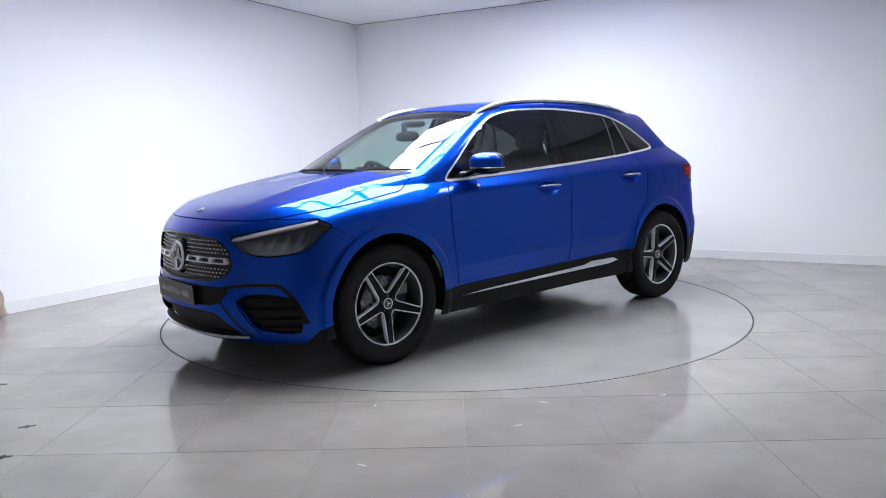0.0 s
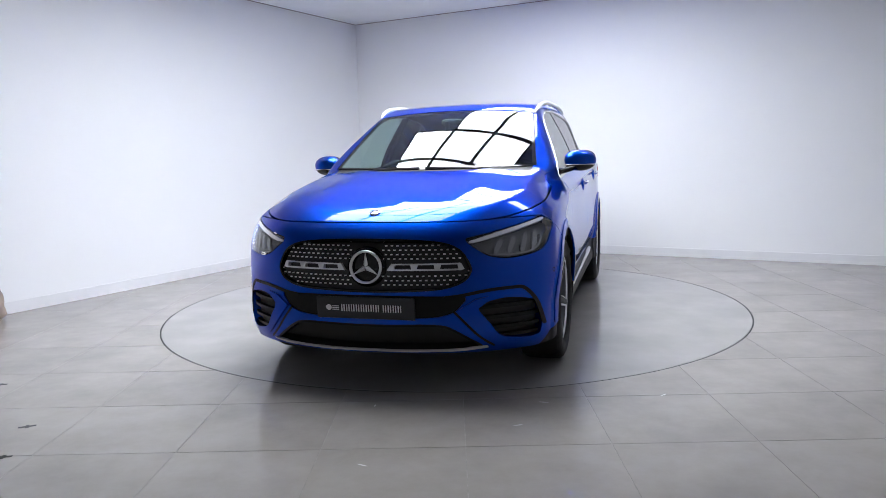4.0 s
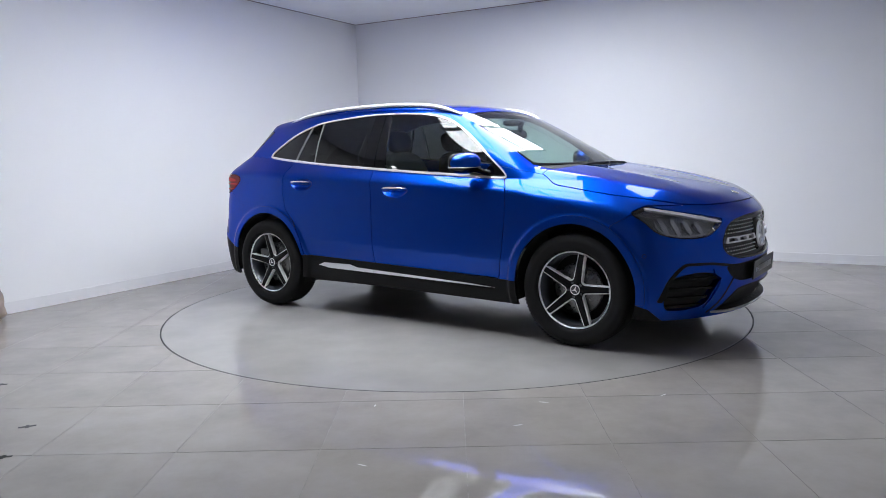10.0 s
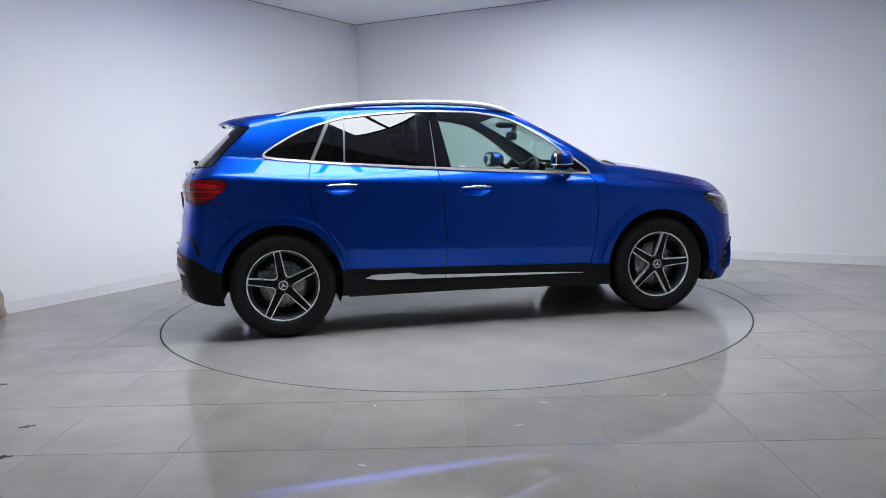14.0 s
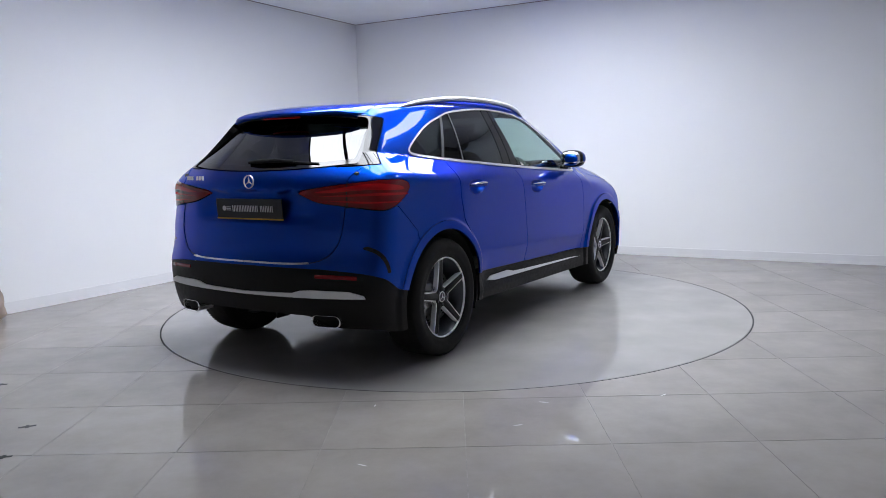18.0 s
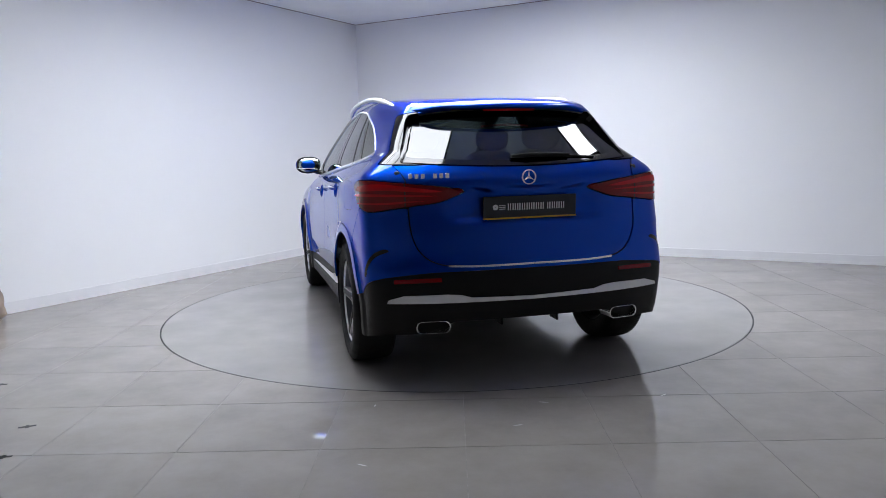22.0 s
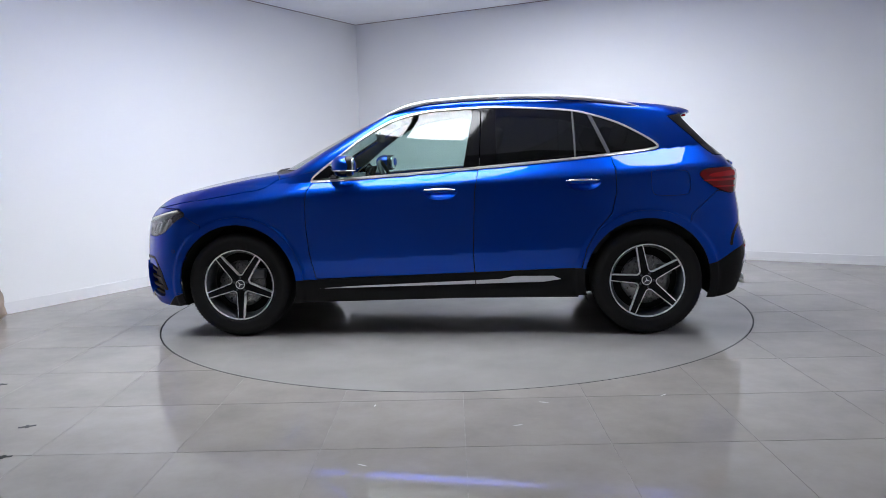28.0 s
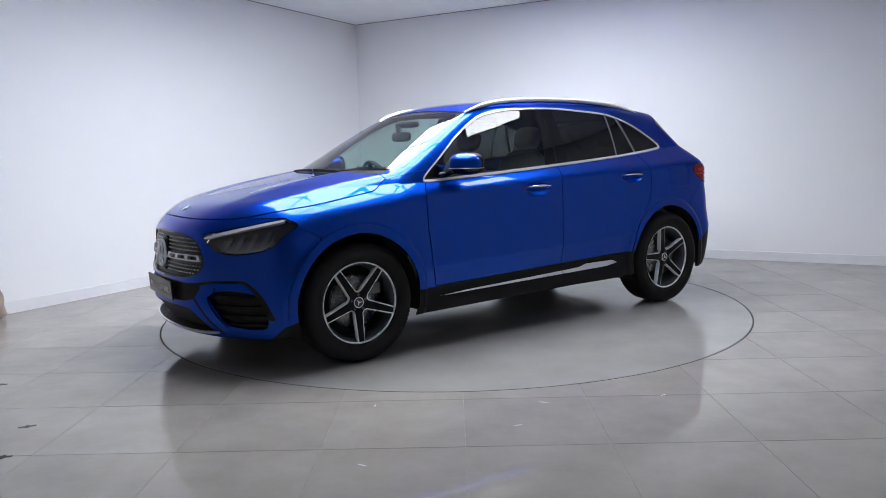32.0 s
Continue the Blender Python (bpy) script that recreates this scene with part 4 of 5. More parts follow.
def build_wheel():
    """A wheel whose outer face looks to +y, hub at the origin."""
    bm = bmesh.new()
    prof = [(0.236, -0.105), (0.262, -0.122), (0.312, -0.125), (0.340, -0.114), (0.353, -0.085), (0.3565, -0.03), (0.3565, 0.03), (0.353, 0.080), (0.341, 0.106), (0.318, 0.118),
            (0.300, 0.1205), (0.296, 0.1185), (0.270, 0.119), (0.252, 0.112), (0.2425, 0.098)]
    lathe(bm, prof, 72)
    tyre = part("wheel", bm, RUBBER, None, "black road tyre on a five-armed alloy rim")
    bm = bmesh.new()
    for k in range(90):
        a0 = 2 * math.pi * k / 90
        for y0, y1, tw in ((-0.095, -0.045, 0.5), (0.045, 0.095, -0.5)):
            v = []
            for y, da in ((y0, tw), (y1, 0.0)):
                for d in (-0.24, 0.24):
                    a = a0 + (da + d) * 2 * math.pi / 90
                    r = 0.3585 - 0.006 * abs(y) / 0.09
                    v.append(bm.verts.new((r * math.cos(a), y, r * math.sin(a))))
            bm.faces.new((v[0], v[1], v[3], v[2]))
    tread = part("tread", bm, RUBBER, tyre, smooth=False)
    tread["kind"] = "stuff"
    bm = bmesh.new()
    lathe(bm, [(0.236, -0.10), (0.222, -0.09), (0.212, 0.0), (0.216, 0.06), (0.232, 0.088), (0.238, 0.096)], 64)
    part("rim_barrel", bm, RIM_GREY, tyre, "grey rim barrel")
    bm = bmesh.new()
    lathe(bm, [(0.2335, 0.090), (0.2345, 0.098), (0.2415, 0.100), (0.2435, 0.096)], 72)
    part("rim_edge", bm, RIM_CUT, tyre, "bright machined rim edge")
    bm = bmesh.new()
    star_plate(bm, 0.2365, 5.6, 0.066, 0.074, 24.0, 0.096, 0.070, 0.030)
    part("spokes", bm, RIM_CUT, tyre, "bright edges of five double spokes", smooth=False)
    bm = bmesh.new()
    star_plate(bm, 0.2310, 3.9, 0.0575, 0.0660, 20.5, 0.0985, 0.0745, 0.012)
    part("spoke_inlay", bm, RIM_BLACK, tyre, "black inlay of the spokes", smooth=False)
    bm = bmesh.new()
    lathe(bm, [(0.060, 0.0722), (0.062, 0.055), (0.075, 0.05)], 32)
    lathe(bm, [(0.001, 0.079), (0.028, 0.078), (0.034, 0.074), (0.036, 0.070)], 28)
    part("hub_cap", bm, RIM_GREY, tyre, "grey hub cap")
    bm = bmesh.new()
    lathe(bm, [(0.027, 0.0785), (0.029, 0.0815), (0.032, 0.080), (0.033, 0.077)], 28)
    for k in range(3):
        a = radians(90 + 120 * k)
        d, sd = Vector((math.cos(a), 0, math.sin(a))), Vector((-math.sin(a), 0, math.cos(a)))
        v = [bm.verts.new(d * 0.027 + Vector((0, 0.081, 0))), bm.verts.new(sd * 0.005 + Vector((0, 0.081, 0))), bm.verts.new(sd * -0.005 + Vector((0, 0.081, 0)))]
        bm.faces.new(v)
    part("hub_badge", bm, RIM_CUT, tyre, "small chrome hub badge", smooth=False)
    for k in range(5):
        bm = bmesh.new()
        a = radians(72 * k + 126)
        c = Vector((0.046 * math.cos(a), 0.066, 0.046 * math.sin(a)))
        tube(bm, [c, c + Vector((0, 0.014, 0))], 0.008, 8, up=Vector((1, 0, 0.1)))
        part("wheel_bolt", bm, RIM_GREY, tyre, smooth=False)
    bm = bmesh.new()
    lathe(bm, [(0.06, 0.03), (0.158, 0.030), (0.160, 0.026), (0.160, 0.008), (0.06, 0.008)], 48)
    part("brake_disc", bm, BRAKE, tyre, "bare metal brake disc")
    bm = bmesh.new()
    lathe(bm, [(0.001, -0.06), (0.225, -0.06)], 40)
    part("back_plate", bm, DARK, tyre, "dark inner side of the wheel")
    return tyre


proto = build_wheel()
CALIPER = material("caliper_grey", (0.12, 0.12, 0.125), 0.4, 0.5)
for ax in (AXLE, -AXLE):
    for s in (1, -1):
        m = pose(ax, s * 0.782, 0.352, 0, 0 if s > 0 else 0, 0 if s > 0 else 180)
        w = proto if (ax > 0 and s > 0) else copy_thing(proto, m)
        w.parent = car
        w.matrix_basis = m @ pose(0, 0, 0, 0, {(1, 1): 36.0, (-1, 1): 12.5, (1, -1): -13.4, (-1, -1): 8.0}[(1 if ax > 0 else -1, s)], 0)
        w["label"] = "black road tyre on a five-armed alloy rim, front axle" if ax > 0 else "black road tyre on a five-armed alloy rim, rear axle"
        bm = bmesh.new()
        a = radians(150 if ax > 0 else 30)
        box(bm, 0, 0, 0, 0.10, 0.06, 0.07, 0.012)
        c = part("brake_caliper", bm, CALIPER, car, "dark grey brake caliper")
        c.location = (ax + 0.135 * math.cos(a) * (1 if ax > 0 else -1), s * 0.806, 0.352 + 0.135 * math.sin(a))
        # liner of the wheel house
        bm = bmesh.new()
        rings = []
        for y in (0.50, 0.872):
            rings.append([bm.verts.new((ax + 0.405 * math.cos(radians(q)), s * y, 0.362 + 0.405 * math.sin(radians(q)))) for q in range(-22, 203, 9)])
        for i in range(len(rings[0]) - 1):
            bm.faces.new((rings[0][i], rings[0][i + 1], rings[1][i + 1], rings[1][i]))
        bm.faces.new(rings[0])
        part("wheel_liner", bm, DARK, car, "black wheel house liner", smooth=False)

# ---- underside ----
bm = bmesh.new()
box(bm, 0.0, 0, 0.262, 1.86, 1.66, 0.05, 0.01)
box(bm, 1.87, 0, 0.262, 0.20, 1.30, 0.05, 0.01)
box(bm, 1.36, 0, 0.262, 0.86, 0.98, 0.05, 0.01)
box(bm, -1.36, 0, 0.345, 0.86, 0.98, 0.05, 0.01)
box(bm, -1.86, 0, 0.390, 0.18, 1.35, 0.05, 0.01)
part("underbody", bm, DARK, car, "black underbody panels", smooth=False)
bm = bmesh.new()
for s in (1, -1):
    box(bm, -1.99, s * 0.16, 0.325, 0.10, 0.012, 0.07, 0.004)
box(bm, -1.98, 0, 0.348, 0.14, 0.86, 0.03, 0.006)
part("diffuser", bm, BLACK, car, "black rear diffuser", smooth=False)
for ax in (AXLE, -AXLE):
    bm = bmesh.new()
    tube(bm, [(ax, -0.75, 0.33), (ax, 0.75, 0.33)], 0.035, 10)
    part("axle", bm, DARK, car, "dark axle", smooth=False)


# ---- mirrors, handles, rails ----
def ball(bm, c, sx, sy, sz, p=2.6, u=28, v=16, low=-1.0, high=1.0):
    """A squarish rounded body; low and high cut it by height."""
    rings = []
    for j in range(v + 1):
        b = -math.pi / 2 + math.pi * j / v
        z = math.copysign(abs(math.sin(b)) ** (2 / p), math.sin(b))
        z = max(low, min(high, z))
        rr = (max(0.0, 1 - abs(z) ** p)) ** (1 / p)
        ring = []
        for i in range(u):
            a = 2 * math.pi * i / u
            ca, sa = math.cos(a), math.sin(a)
            ring.append(bm.verts.new((c[0] + sx * rr * math.copysign(abs(ca) ** (2 / p), ca), c[1] + sy * rr * math.copysign(abs(sa) ** (2 / p), sa), c[2] + sz * z)))
        rings.append(ring)
    for a, b in zip(rings, rings[1:]):
        for i in range(u):
            j = (i + 1) % u
            bm.faces.new((a[i], a[j], b[j], b[i]))
    bmesh.ops.remove_doubles(bm, verts=bm.verts[:], dist=1e-5)
    bmesh.ops.recalc_face_normals(bm, faces=bm.faces[:])


MIRROR_GLASS = material("mirror_glass", (0.75, 0.80, 0.82), 0.02, 1.0)
for s in (1, -1):
    bm = bmesh.new()
    ball(bm, (0.622, s * 0.915, 1.142), 0.088, 0.104, 0.072, 2.25)
    for v in bm.verts:
        k = (s * v.co.y - 0.82) / 0.2
        v.co.x += -0.035 * k - 0.02 * max(0, (v.co.x - 0.62) / 0.088) * k
        v.co.z -= 0.012 * k * max(0, (v.co.z - 1.14) / 0.07)
    mir = part("door_mirror", bm, PAINT, car, "blue door mirror cap with a black foot")
    bm = bmesh.new()
    ball(bm, (0.622, s * 0.915, 1.142), 0.0895, 0.1055, 0.0735, 2.25, high=-0.38)
    for v in bm.verts:
        k = (s * v.co.y - 0.82) / 0.2
        v.co.x += -0.035 * k - 0.02 * max(0, (v.co.x - 0.62) / 0.088) * k
    part("mirror_base", bm, GLOSSBLACK, mir, "black lower mirror shell")
    bm = bmesh.new()
    ball(bm, (0.622, s * 0.918, 1.112), 0.0860, 0.1015, 0.0045, 3.0, v=6)
    for v in bm.verts:
        k = (s * v.co.y - 0.82) / 0.2
        v.co.x += -0.035 * k - 0.02 * max(0, (v.co.x - 0.62) / 0.088) * k
    part("turn_signal", bm, SILVER, mir, "narrow grey side indicator")
    for name, mat, x, sx, sy, sz, text in (("mirror_surround", BLACK, 0.566, 0.036, 0.099, 0.067, "black surround of the mirror glass"), ("mirror_glass", MIRROR_GLASS, 0.545, 0.0185, 0.088, 0.056, "dark mirror glass")):
        bm = bmesh.new()
        ball(bm, (x, s * 0.915, 1.140), sx, sy, sz, 2.8)
        bmesh.ops.rotate(bm, cent=(0.565, s * 0.915, 1.140), matrix=Matrix.Rotation(radians(s * 8), 3, "Z"), verts=bm.verts[:])
        part(name, bm, mat, mir, text)
    bm = bmesh.new()
    tube(bm, [(0.70, s * 0.775, 1.070), (0.69, s * 0.83, 1.078), (0.66, s * 0.88, 1.095)], [0.036, 0.032, 0.030], 12, 0.6)
    part("mirror_foot", bm, GLOSSBLACK, mir, "black mirror foot")
    bm = bmesh.new()
    plate(bm, [(0.845, 1.058), (0.735, 1.140), (0.665, 1.066)], 0.012)
    for v in bm.verts:
        v.co.y = s * (float(side_of(np.array(v.co.x), np.array(v.co.z))) + 0.001 + v.co.y)
    part("mirror_triangle", bm, GLOSSBLACK, car, "black triangle before the door window", smooth=False)
    for name, hx, hz in (("front_door", -0.020, 0.953), ("rear_door", -0.948, 0.996)):
        y0 = float(side_of(np.array(hx), np.array(hz)))
        bm = bmesh.new()
        pts = [(hx + 0.105 - 0.21 * k / 8, s * (y0 + 0.010 + 0.020 * math.sin(math.pi * k / 8) ** 0.5), hz + 0.010 + 0.004 * math.sin(math.pi * k / 8)) for k in range(9)]
        tube(bm, pts, [0.006, 0.013, 0.014, 0.015, 0.015, 0.015, 0.014, 0.013, 0.006], 12, 0.75, up=Vector((0, 1, 0)))
        leaf = HANDLES[s][name]
        h = part("door_handle", bm, PAINT, leaf, "blue pull handle with a chrome top strip")
        bm = bmesh.new()
        pts = [(x, y + s * 0.010, z + 0.0075) for x, y, z in pts]
        tube(bm, pts, [0.002, 0.005, 0.006, 0.0065, 0.0065, 0.0065, 0.006, 0.005, 0.002], 10, 0.9, up=Vector((0, 1, 0)))
        part("chrome_strip", bm, CHROME, leaf, "chrome strip on the handle")
    # roof rail
    bm = bmesh.new()
    rail = spline([(0.36, 0.575, 1.478), (0.22, 0.588, 1.527), (0.02, 0.594, 1.560), (-0.35, 0.600, 1.575), (-0.80, 0.604, 1.565), (-1.15, 0.592, 1.530), (-1.36, 0.566, 1.486)], 7)
    n = len(rail)
    tube(bm, [(x, s * y, z) for x, y, z in rail], [0.006 + 0.012 * min(1, 5 * min(k, n - 1 - k) / n + 0.1) for k in range(n)], 10, 0.8)
    part("roof_rail", bm, SILVER, car, "satin silver roof rail")
    bm = bmesh.new()
    tube(bm, [(x, s * (y - 0.006), z - 0.017) for x, y, z in rail[3:-3]], 0.006, 8, 1.0)
    part("rail_base", bm, PAINT, car, "blue foot strip of the roof rail")
for s in (1, -1):
    bm = bmesh.new()
    tube(bm, [(1.175, 0.56 * s, 1.082), (1.205, 0.30 * s, 1.112), (1.225, 0.02 * s, 1.118)], 0.008, 6)
    part("windscreen_wiper", bm, BLACK, car, "black wiper at the foot of the windscreen", smooth=False)

# ---- cabin ----
CLOTH = noisy(material("black_upholstery", (0.016, 0.016, 0.018), 0.6), 25, 0.2, 0.1, 0.25, 300)
TRIM_IN = noisy(material("dark_cabin_trim", (0.022, 0.023, 0.025), 0.65), 30, 0.15, 0.1, 0.2, 400)
HEADLINER = noisy(material("headliner", (0.10, 0.10, 0.105), 0.9), 30, 0.1, 0.05)


def lining():
    """Dark inner faces behind roof and pillars."""
    roof = REST
    inside, _ = cut(roof, lambda p: 1.02 - p[:, 2])
    v, t = inside
    me_v = v - skin_normal(v) * 0.022
    bm = bmesh.new()
    vs = [bm.verts.new(q) for q in me_v]
    for a, b, c in t:
        bm.faces.new((vs[c], vs[b], vs[a]))
    part("headliner", bm, HEADLINER, car, "dark grey roof lining and pillar covers")


lining()


def seat(x, y, rear=False):
    bm = bmesh.new()
    box(bm, x + 0.02, y, 0.60, 0.52, 0.50, 0.15, 0.05, seg=3)
    st = part("rear_seat_cushion" if rear else "seat_cushion", bm, CLOTH, car, "black seat cushion")
    tilt = Matrix.Translation((x - 0.22, y, 0.62)) @ Matrix.Rotation(radians(-18), 4, "Y")
    bm = bmesh.new()
    ball(bm, (0, 0, 0.30), 0.085, 0.25, 0.33, 3.2)
    bmesh.ops.transform(bm, matrix=tilt, verts=bm.verts[:])
    part("backrest", bm, CLOTH, st, "black seat backrest")
    bm = bmesh.new()
    ball(bm, (0.015, 0, 0.715), 0.055, 0.125, 0.085, 3.0)
    tube(bm, [(0, -0.05, 0.58), (0, -0.05, 0.68)], 0.008, 6, up=Vector((1, 0, 0)))
    tube(bm, [(0, 0.05, 0.58), (0, 0.05, 0.68)], 0.008, 6, up=Vector((1, 0, 0)))
    bmesh.ops.transform(bm, matrix=tilt, verts=bm.verts[:])
    part("headrest", bm, CLOTH, st, "black headrest")


for y in (0.37, -0.37):
    seat(0.05, y)
for y in (0.40, -0.40):
    seat(-0.82, y, True)
bm = bmesh.new()
prof = [(1.16, 0.98), (1.05, 1.045), (0.85, 1.065), (0.66, 1.045), (0.60, 0.98), (0.64, 0.80), (0.75, 0.60), (1.10, 0.55)]
a = [bm.verts.new((x, -0.73, z)) for x, z in prof]
b = [bm.verts.new((x, 0.73, z)) for x, z in prof]
bm.faces.new(a), bm.faces.new(b[::-1])
for i in range(len(prof)):
    j = (i + 1) % len(prof)
    bm.faces.new((a[i], b[i], b[j], a[j]))
bmesh.ops.recalc_face_normals(bm, faces=bm.faces[:])
dash = part("dashboard", bm, TRIM_IN, car, "dark soft dashboard", smooth=False)
bm = bmesh.new()
box(bm, 0.605, -0.22, 1.065, 0.018, 0.62, 0.115, 0.008)
part("display", bm, GLOSSBLACK, dash, "wide black display panel", smooth=False)
bm = bmesh.new()
ringpts = [(0.185 * math.cos(2 * math.pi * k / 40), 0.185 * math.sin(2 * math.pi * k / 40)) for k in range(40)]
m = Matrix.Translation((0.50, -0.37, 0.985)) @ Matrix.Rotation(radians(-66), 4, "Y")
rings = []
for cy, cz in ringpts:
    r = math.hypot(cy, cz)
    d = Vector((cy / r, cz / r, 0))
    rings.append([bm.verts.new(d * (r + 0.016 * math.cos(q * math.pi / 4)) + Vector((0, 0, 0.016 * math.sin(q * math.pi / 4)))) for q in range(8)])
for i in range(40):
    p, q = rings[i], rings[(i + 1) % 40]
    for k in range(8):
        bm.faces.new((p[k], p[(k + 1) % 8], q[(k + 1) % 8], q[k]))
box(bm, 0, 0, -0.01, 0.36, 0.045, 0.02, 0.006)
box(bm, 0, 0, -0.01, 0.14, 0.12, 0.035, 0.012)
box(bm, -0.09, 0, -0.01, 0.17, 0.05, 0.02, 0.006)
bmesh.ops.transform(bm, matrix=m, verts=bm.verts[:])
part("steering_wheel", bm, TRIM_IN, car, "black leather steering wheel", smooth=False)
bm = bmesh.new()
ball(bm, (0.50, -0.02, 1.335), 0.018, 0.125, 0.036, 3.5)
tube(bm, [(0.515, -0.02, 1.35), (0.53, -0.02, 1.43)], 0.02, 8, up=Vector((1, 0, 0)))
part("interior_mirror", bm, TRIM_IN, car, "black interior mirror below the roof")
bm = bmesh.new()
ball(bm, (0.455, 0.0, 1.425), 0.075, 0.075, 0.026, 3.0)
part("sensor_housing", bm, TRIM_IN, car, "black sensor housing behind the windscreen")
for s in (1, -1):
    bm = bmesh.new()
    box(bm, -0.15, s * 0.765, 0.78, 1.98, 0.03, 0.52, 0.01)
    box(bm, -1.55, s * 0.68, 0.86, 0.75, 0.03, 0.52, 0.01)
    part("door_card", bm, TRIM_IN, car, "dark inner lining of the doors", smooth=False)
bm = bmesh.new()
box(bm, -0.1, 0, 0.40, 2.5, 1.48, 0.05)
part("cabin_floor", bm, TRIM_IN, car, "dark cabin floor", smooth=False)
bm = bmesh.new()
box(bm, -1.62, 0, 0.98, 0.66, 1.30, 0.02, 0.005)
box(bm, -1.27, 0, 0.74, 0.05, 1.34, 0.62, 0.01)
part("parcel_shelf", bm, TRIM_IN, car, "dark parcel shelf behind the rear seat", smooth=False)
# ---- ceiling and its lights ----
PITCH = 0.61
GRID_U, GRID_V = 2.20, 1.55          # corner of the lit field in room axes


def build_ceiling(name, v0, v1, mat, label):
    bm = bmesh.new()
    pts = [to_room(u, v) for u, v in ((-0.1, v0), (ROOM_U + 0.1, v0), (ROOM_U + 0.1, v1), (-0.1, v1))]
    lo = [bm.verts.new((p.x, p.y, CEIL)) for p in pts]
    hi = [bm.verts.new((p.x, p.y, CEIL + 0.12)) for p in pts]
    bm.faces.new(lo), bm.faces.new(hi)
    for i in range(4):
        j = (i + 1) % 4
        bm.faces.new((lo[i], lo[j], hi[j], hi[i]))
    bmesh.ops.recalc_face_normals(bm, faces=bm.faces[:])
    tagged(part(name, bm, mat, smooth=False), label, "ceiling", kind="structure")


build_ceiling("ceiling", -0.1, 6.0, CEILING, "pale painted ceiling over the studio")
# unseen stretch, its dimness put into the grey so glass mirrors it dark
build_ceiling("ceiling_rear", 6.0, ROOM_V + 0.1, BOUNCE_GREY, "unseen ceiling over the camera, greyed to reflect dimly")
GAP = material("brown_edge_trim", (0.34, 0.29, 0.28), 0.7)
BAR = material("dark_frame", (0.02, 0.018, 0.017), 0.5)


def ceiling_panel():
    """A flat square light: dark frame and white diffuser, its underside at z = 0."""
    h = PITCH / 2
    bm = bmesh.new()
    for sx, sy, cx, cy in ((PITCH, 0.024, 0, h - 0.012), (PITCH, 0.024, 0, -h + 0.012), (0.024, PITCH - 0.048, h - 0.012, 0), (0.024, PITCH - 0.048, -h + 0.012, 0)):
        box(bm, cx, cy, 0.012, sx, sy, 0.024)
    f = part("ceiling_light", bm, BAR, None, smooth=False)
    bm = bmesh.new()
    box(bm, 0, 0, 0.014, PITCH - 0.048, PITCH - 0.048, 0.012)
    part("diffuser", bm, LIGHT, f, "evenly glowing white diffuser", smooth=False)
    return tagged(f, "square white light panel in a dark frame under the ceiling", "ceiling light", "ceiling light panels")


def lit_cells():
    for i in range(0, 5):
        for j in range(6):
            if (i <= 0 and j in (0, 1)) or i == 3 or (i == 4 and j != 2):
                continue
            yield i, j


def build_lights():
    first = None
    for i, j in lit_cells():
        p = to_room(GRID_U + (i + 0.5) * PITCH, GRID_V + (j + 0.5) * PITCH)
        m = pose(p.x, p.y, CEIL - 0.024, 0, 0, ROOM_TURN)
        if first is None:
            first = ceiling_panel()
            first.matrix_basis = m
        else:
            copy_thing(first, m)


build_lights()
slab("trim_left", 0, 0, 0.006, LIT_V, CEIL - 0.007, CEIL, GAP, "thin brown line where wall meets ceiling", "trim")
slab("trim_right", 0.006, 0, ROOM_U, 0.006, CEIL - 0.007, CEIL, GAP, "thin brown line where wall meets ceiling", "trim")


# ---- skirting ----
def build_skirting():
    h, d = 0.095, 0.010
    slab("skirting_left", 0, 0, d, LIT_V, 0, h, SKIRT, "white painted skirting board", "skirting")
    slab("skirting_right", d, 0, ROOM_U, d, 0, h, SKIRT, "white painted skirting board", "skirting")


SKIRT = noisy(material("skirting_paint", (0.80, 0.80, 0.82), 0.4), 5, 0.02, 0.05)
build_skirting()


# ---- floor ----
TILE_P, JOINT = 0.605, 0.004
TILE_X, TILE_Y = 0.032, -2.955
DISC_R = 2.2254
DISC_GAP = 0.010


def clipped(poly, keep_out):
    """A convex outline less the disc: arc points replace what lies inside."""
    out = []
    n = len(poly)
    r = keep_out
    for i in range(n):
        a, b = poly[i], poly[(i + 1) % n]
        ina, inb = math.hypot(*a) < r, math.hypot(*b) < r
        if not ina:
            out.append(a)
        steps = 24
        prev = ina
        for k in range(1, steps + 1):
            t = k / steps
            q = (a[0] + (b[0] - a[0]) * t, a[1] + (b[1] - a[1]) * t)
            now = math.hypot(*q) < r
            if now != prev:
                lo, hi = (k - 1) / steps, t
                for _ in range(20):
                    m = (lo + hi) / 2
                    w = (a[0] + (b[0] - a[0]) * m, a[1] + (b[1] - a[1]) * m)
                    if (math.hypot(*w) < r) == prev:
                        lo = m
                    else:
                        hi = m
                w = (a[0] + (b[0] - a[0]) * lo, a[1] + (b[1] - a[1]) * lo)
                out.append(("enter" if now else "leave", w))
                prev = now
    pts = []
    k = len(out)
    for i, q in enumerate(out):
        if isinstance(q[0], str):
            pts.append(q[1])
            if q[0] == "enter":
                nxt = out[(i + 1) % k]
                if isinstance(nxt[0], str):
                    a0, a1 = math.atan2(q[1][1], q[1][0]), math.atan2(nxt[1][1], nxt[1][0])
                    d = (a1 - a0 + math.pi) % (2 * math.pi) - math.pi
                    for s in range(1, 10):
                        a = a0 + d * s / 10
                        pts.append((r * math.cos(a), r * math.sin(a)))
        else:
            pts.append(q)
    return pts


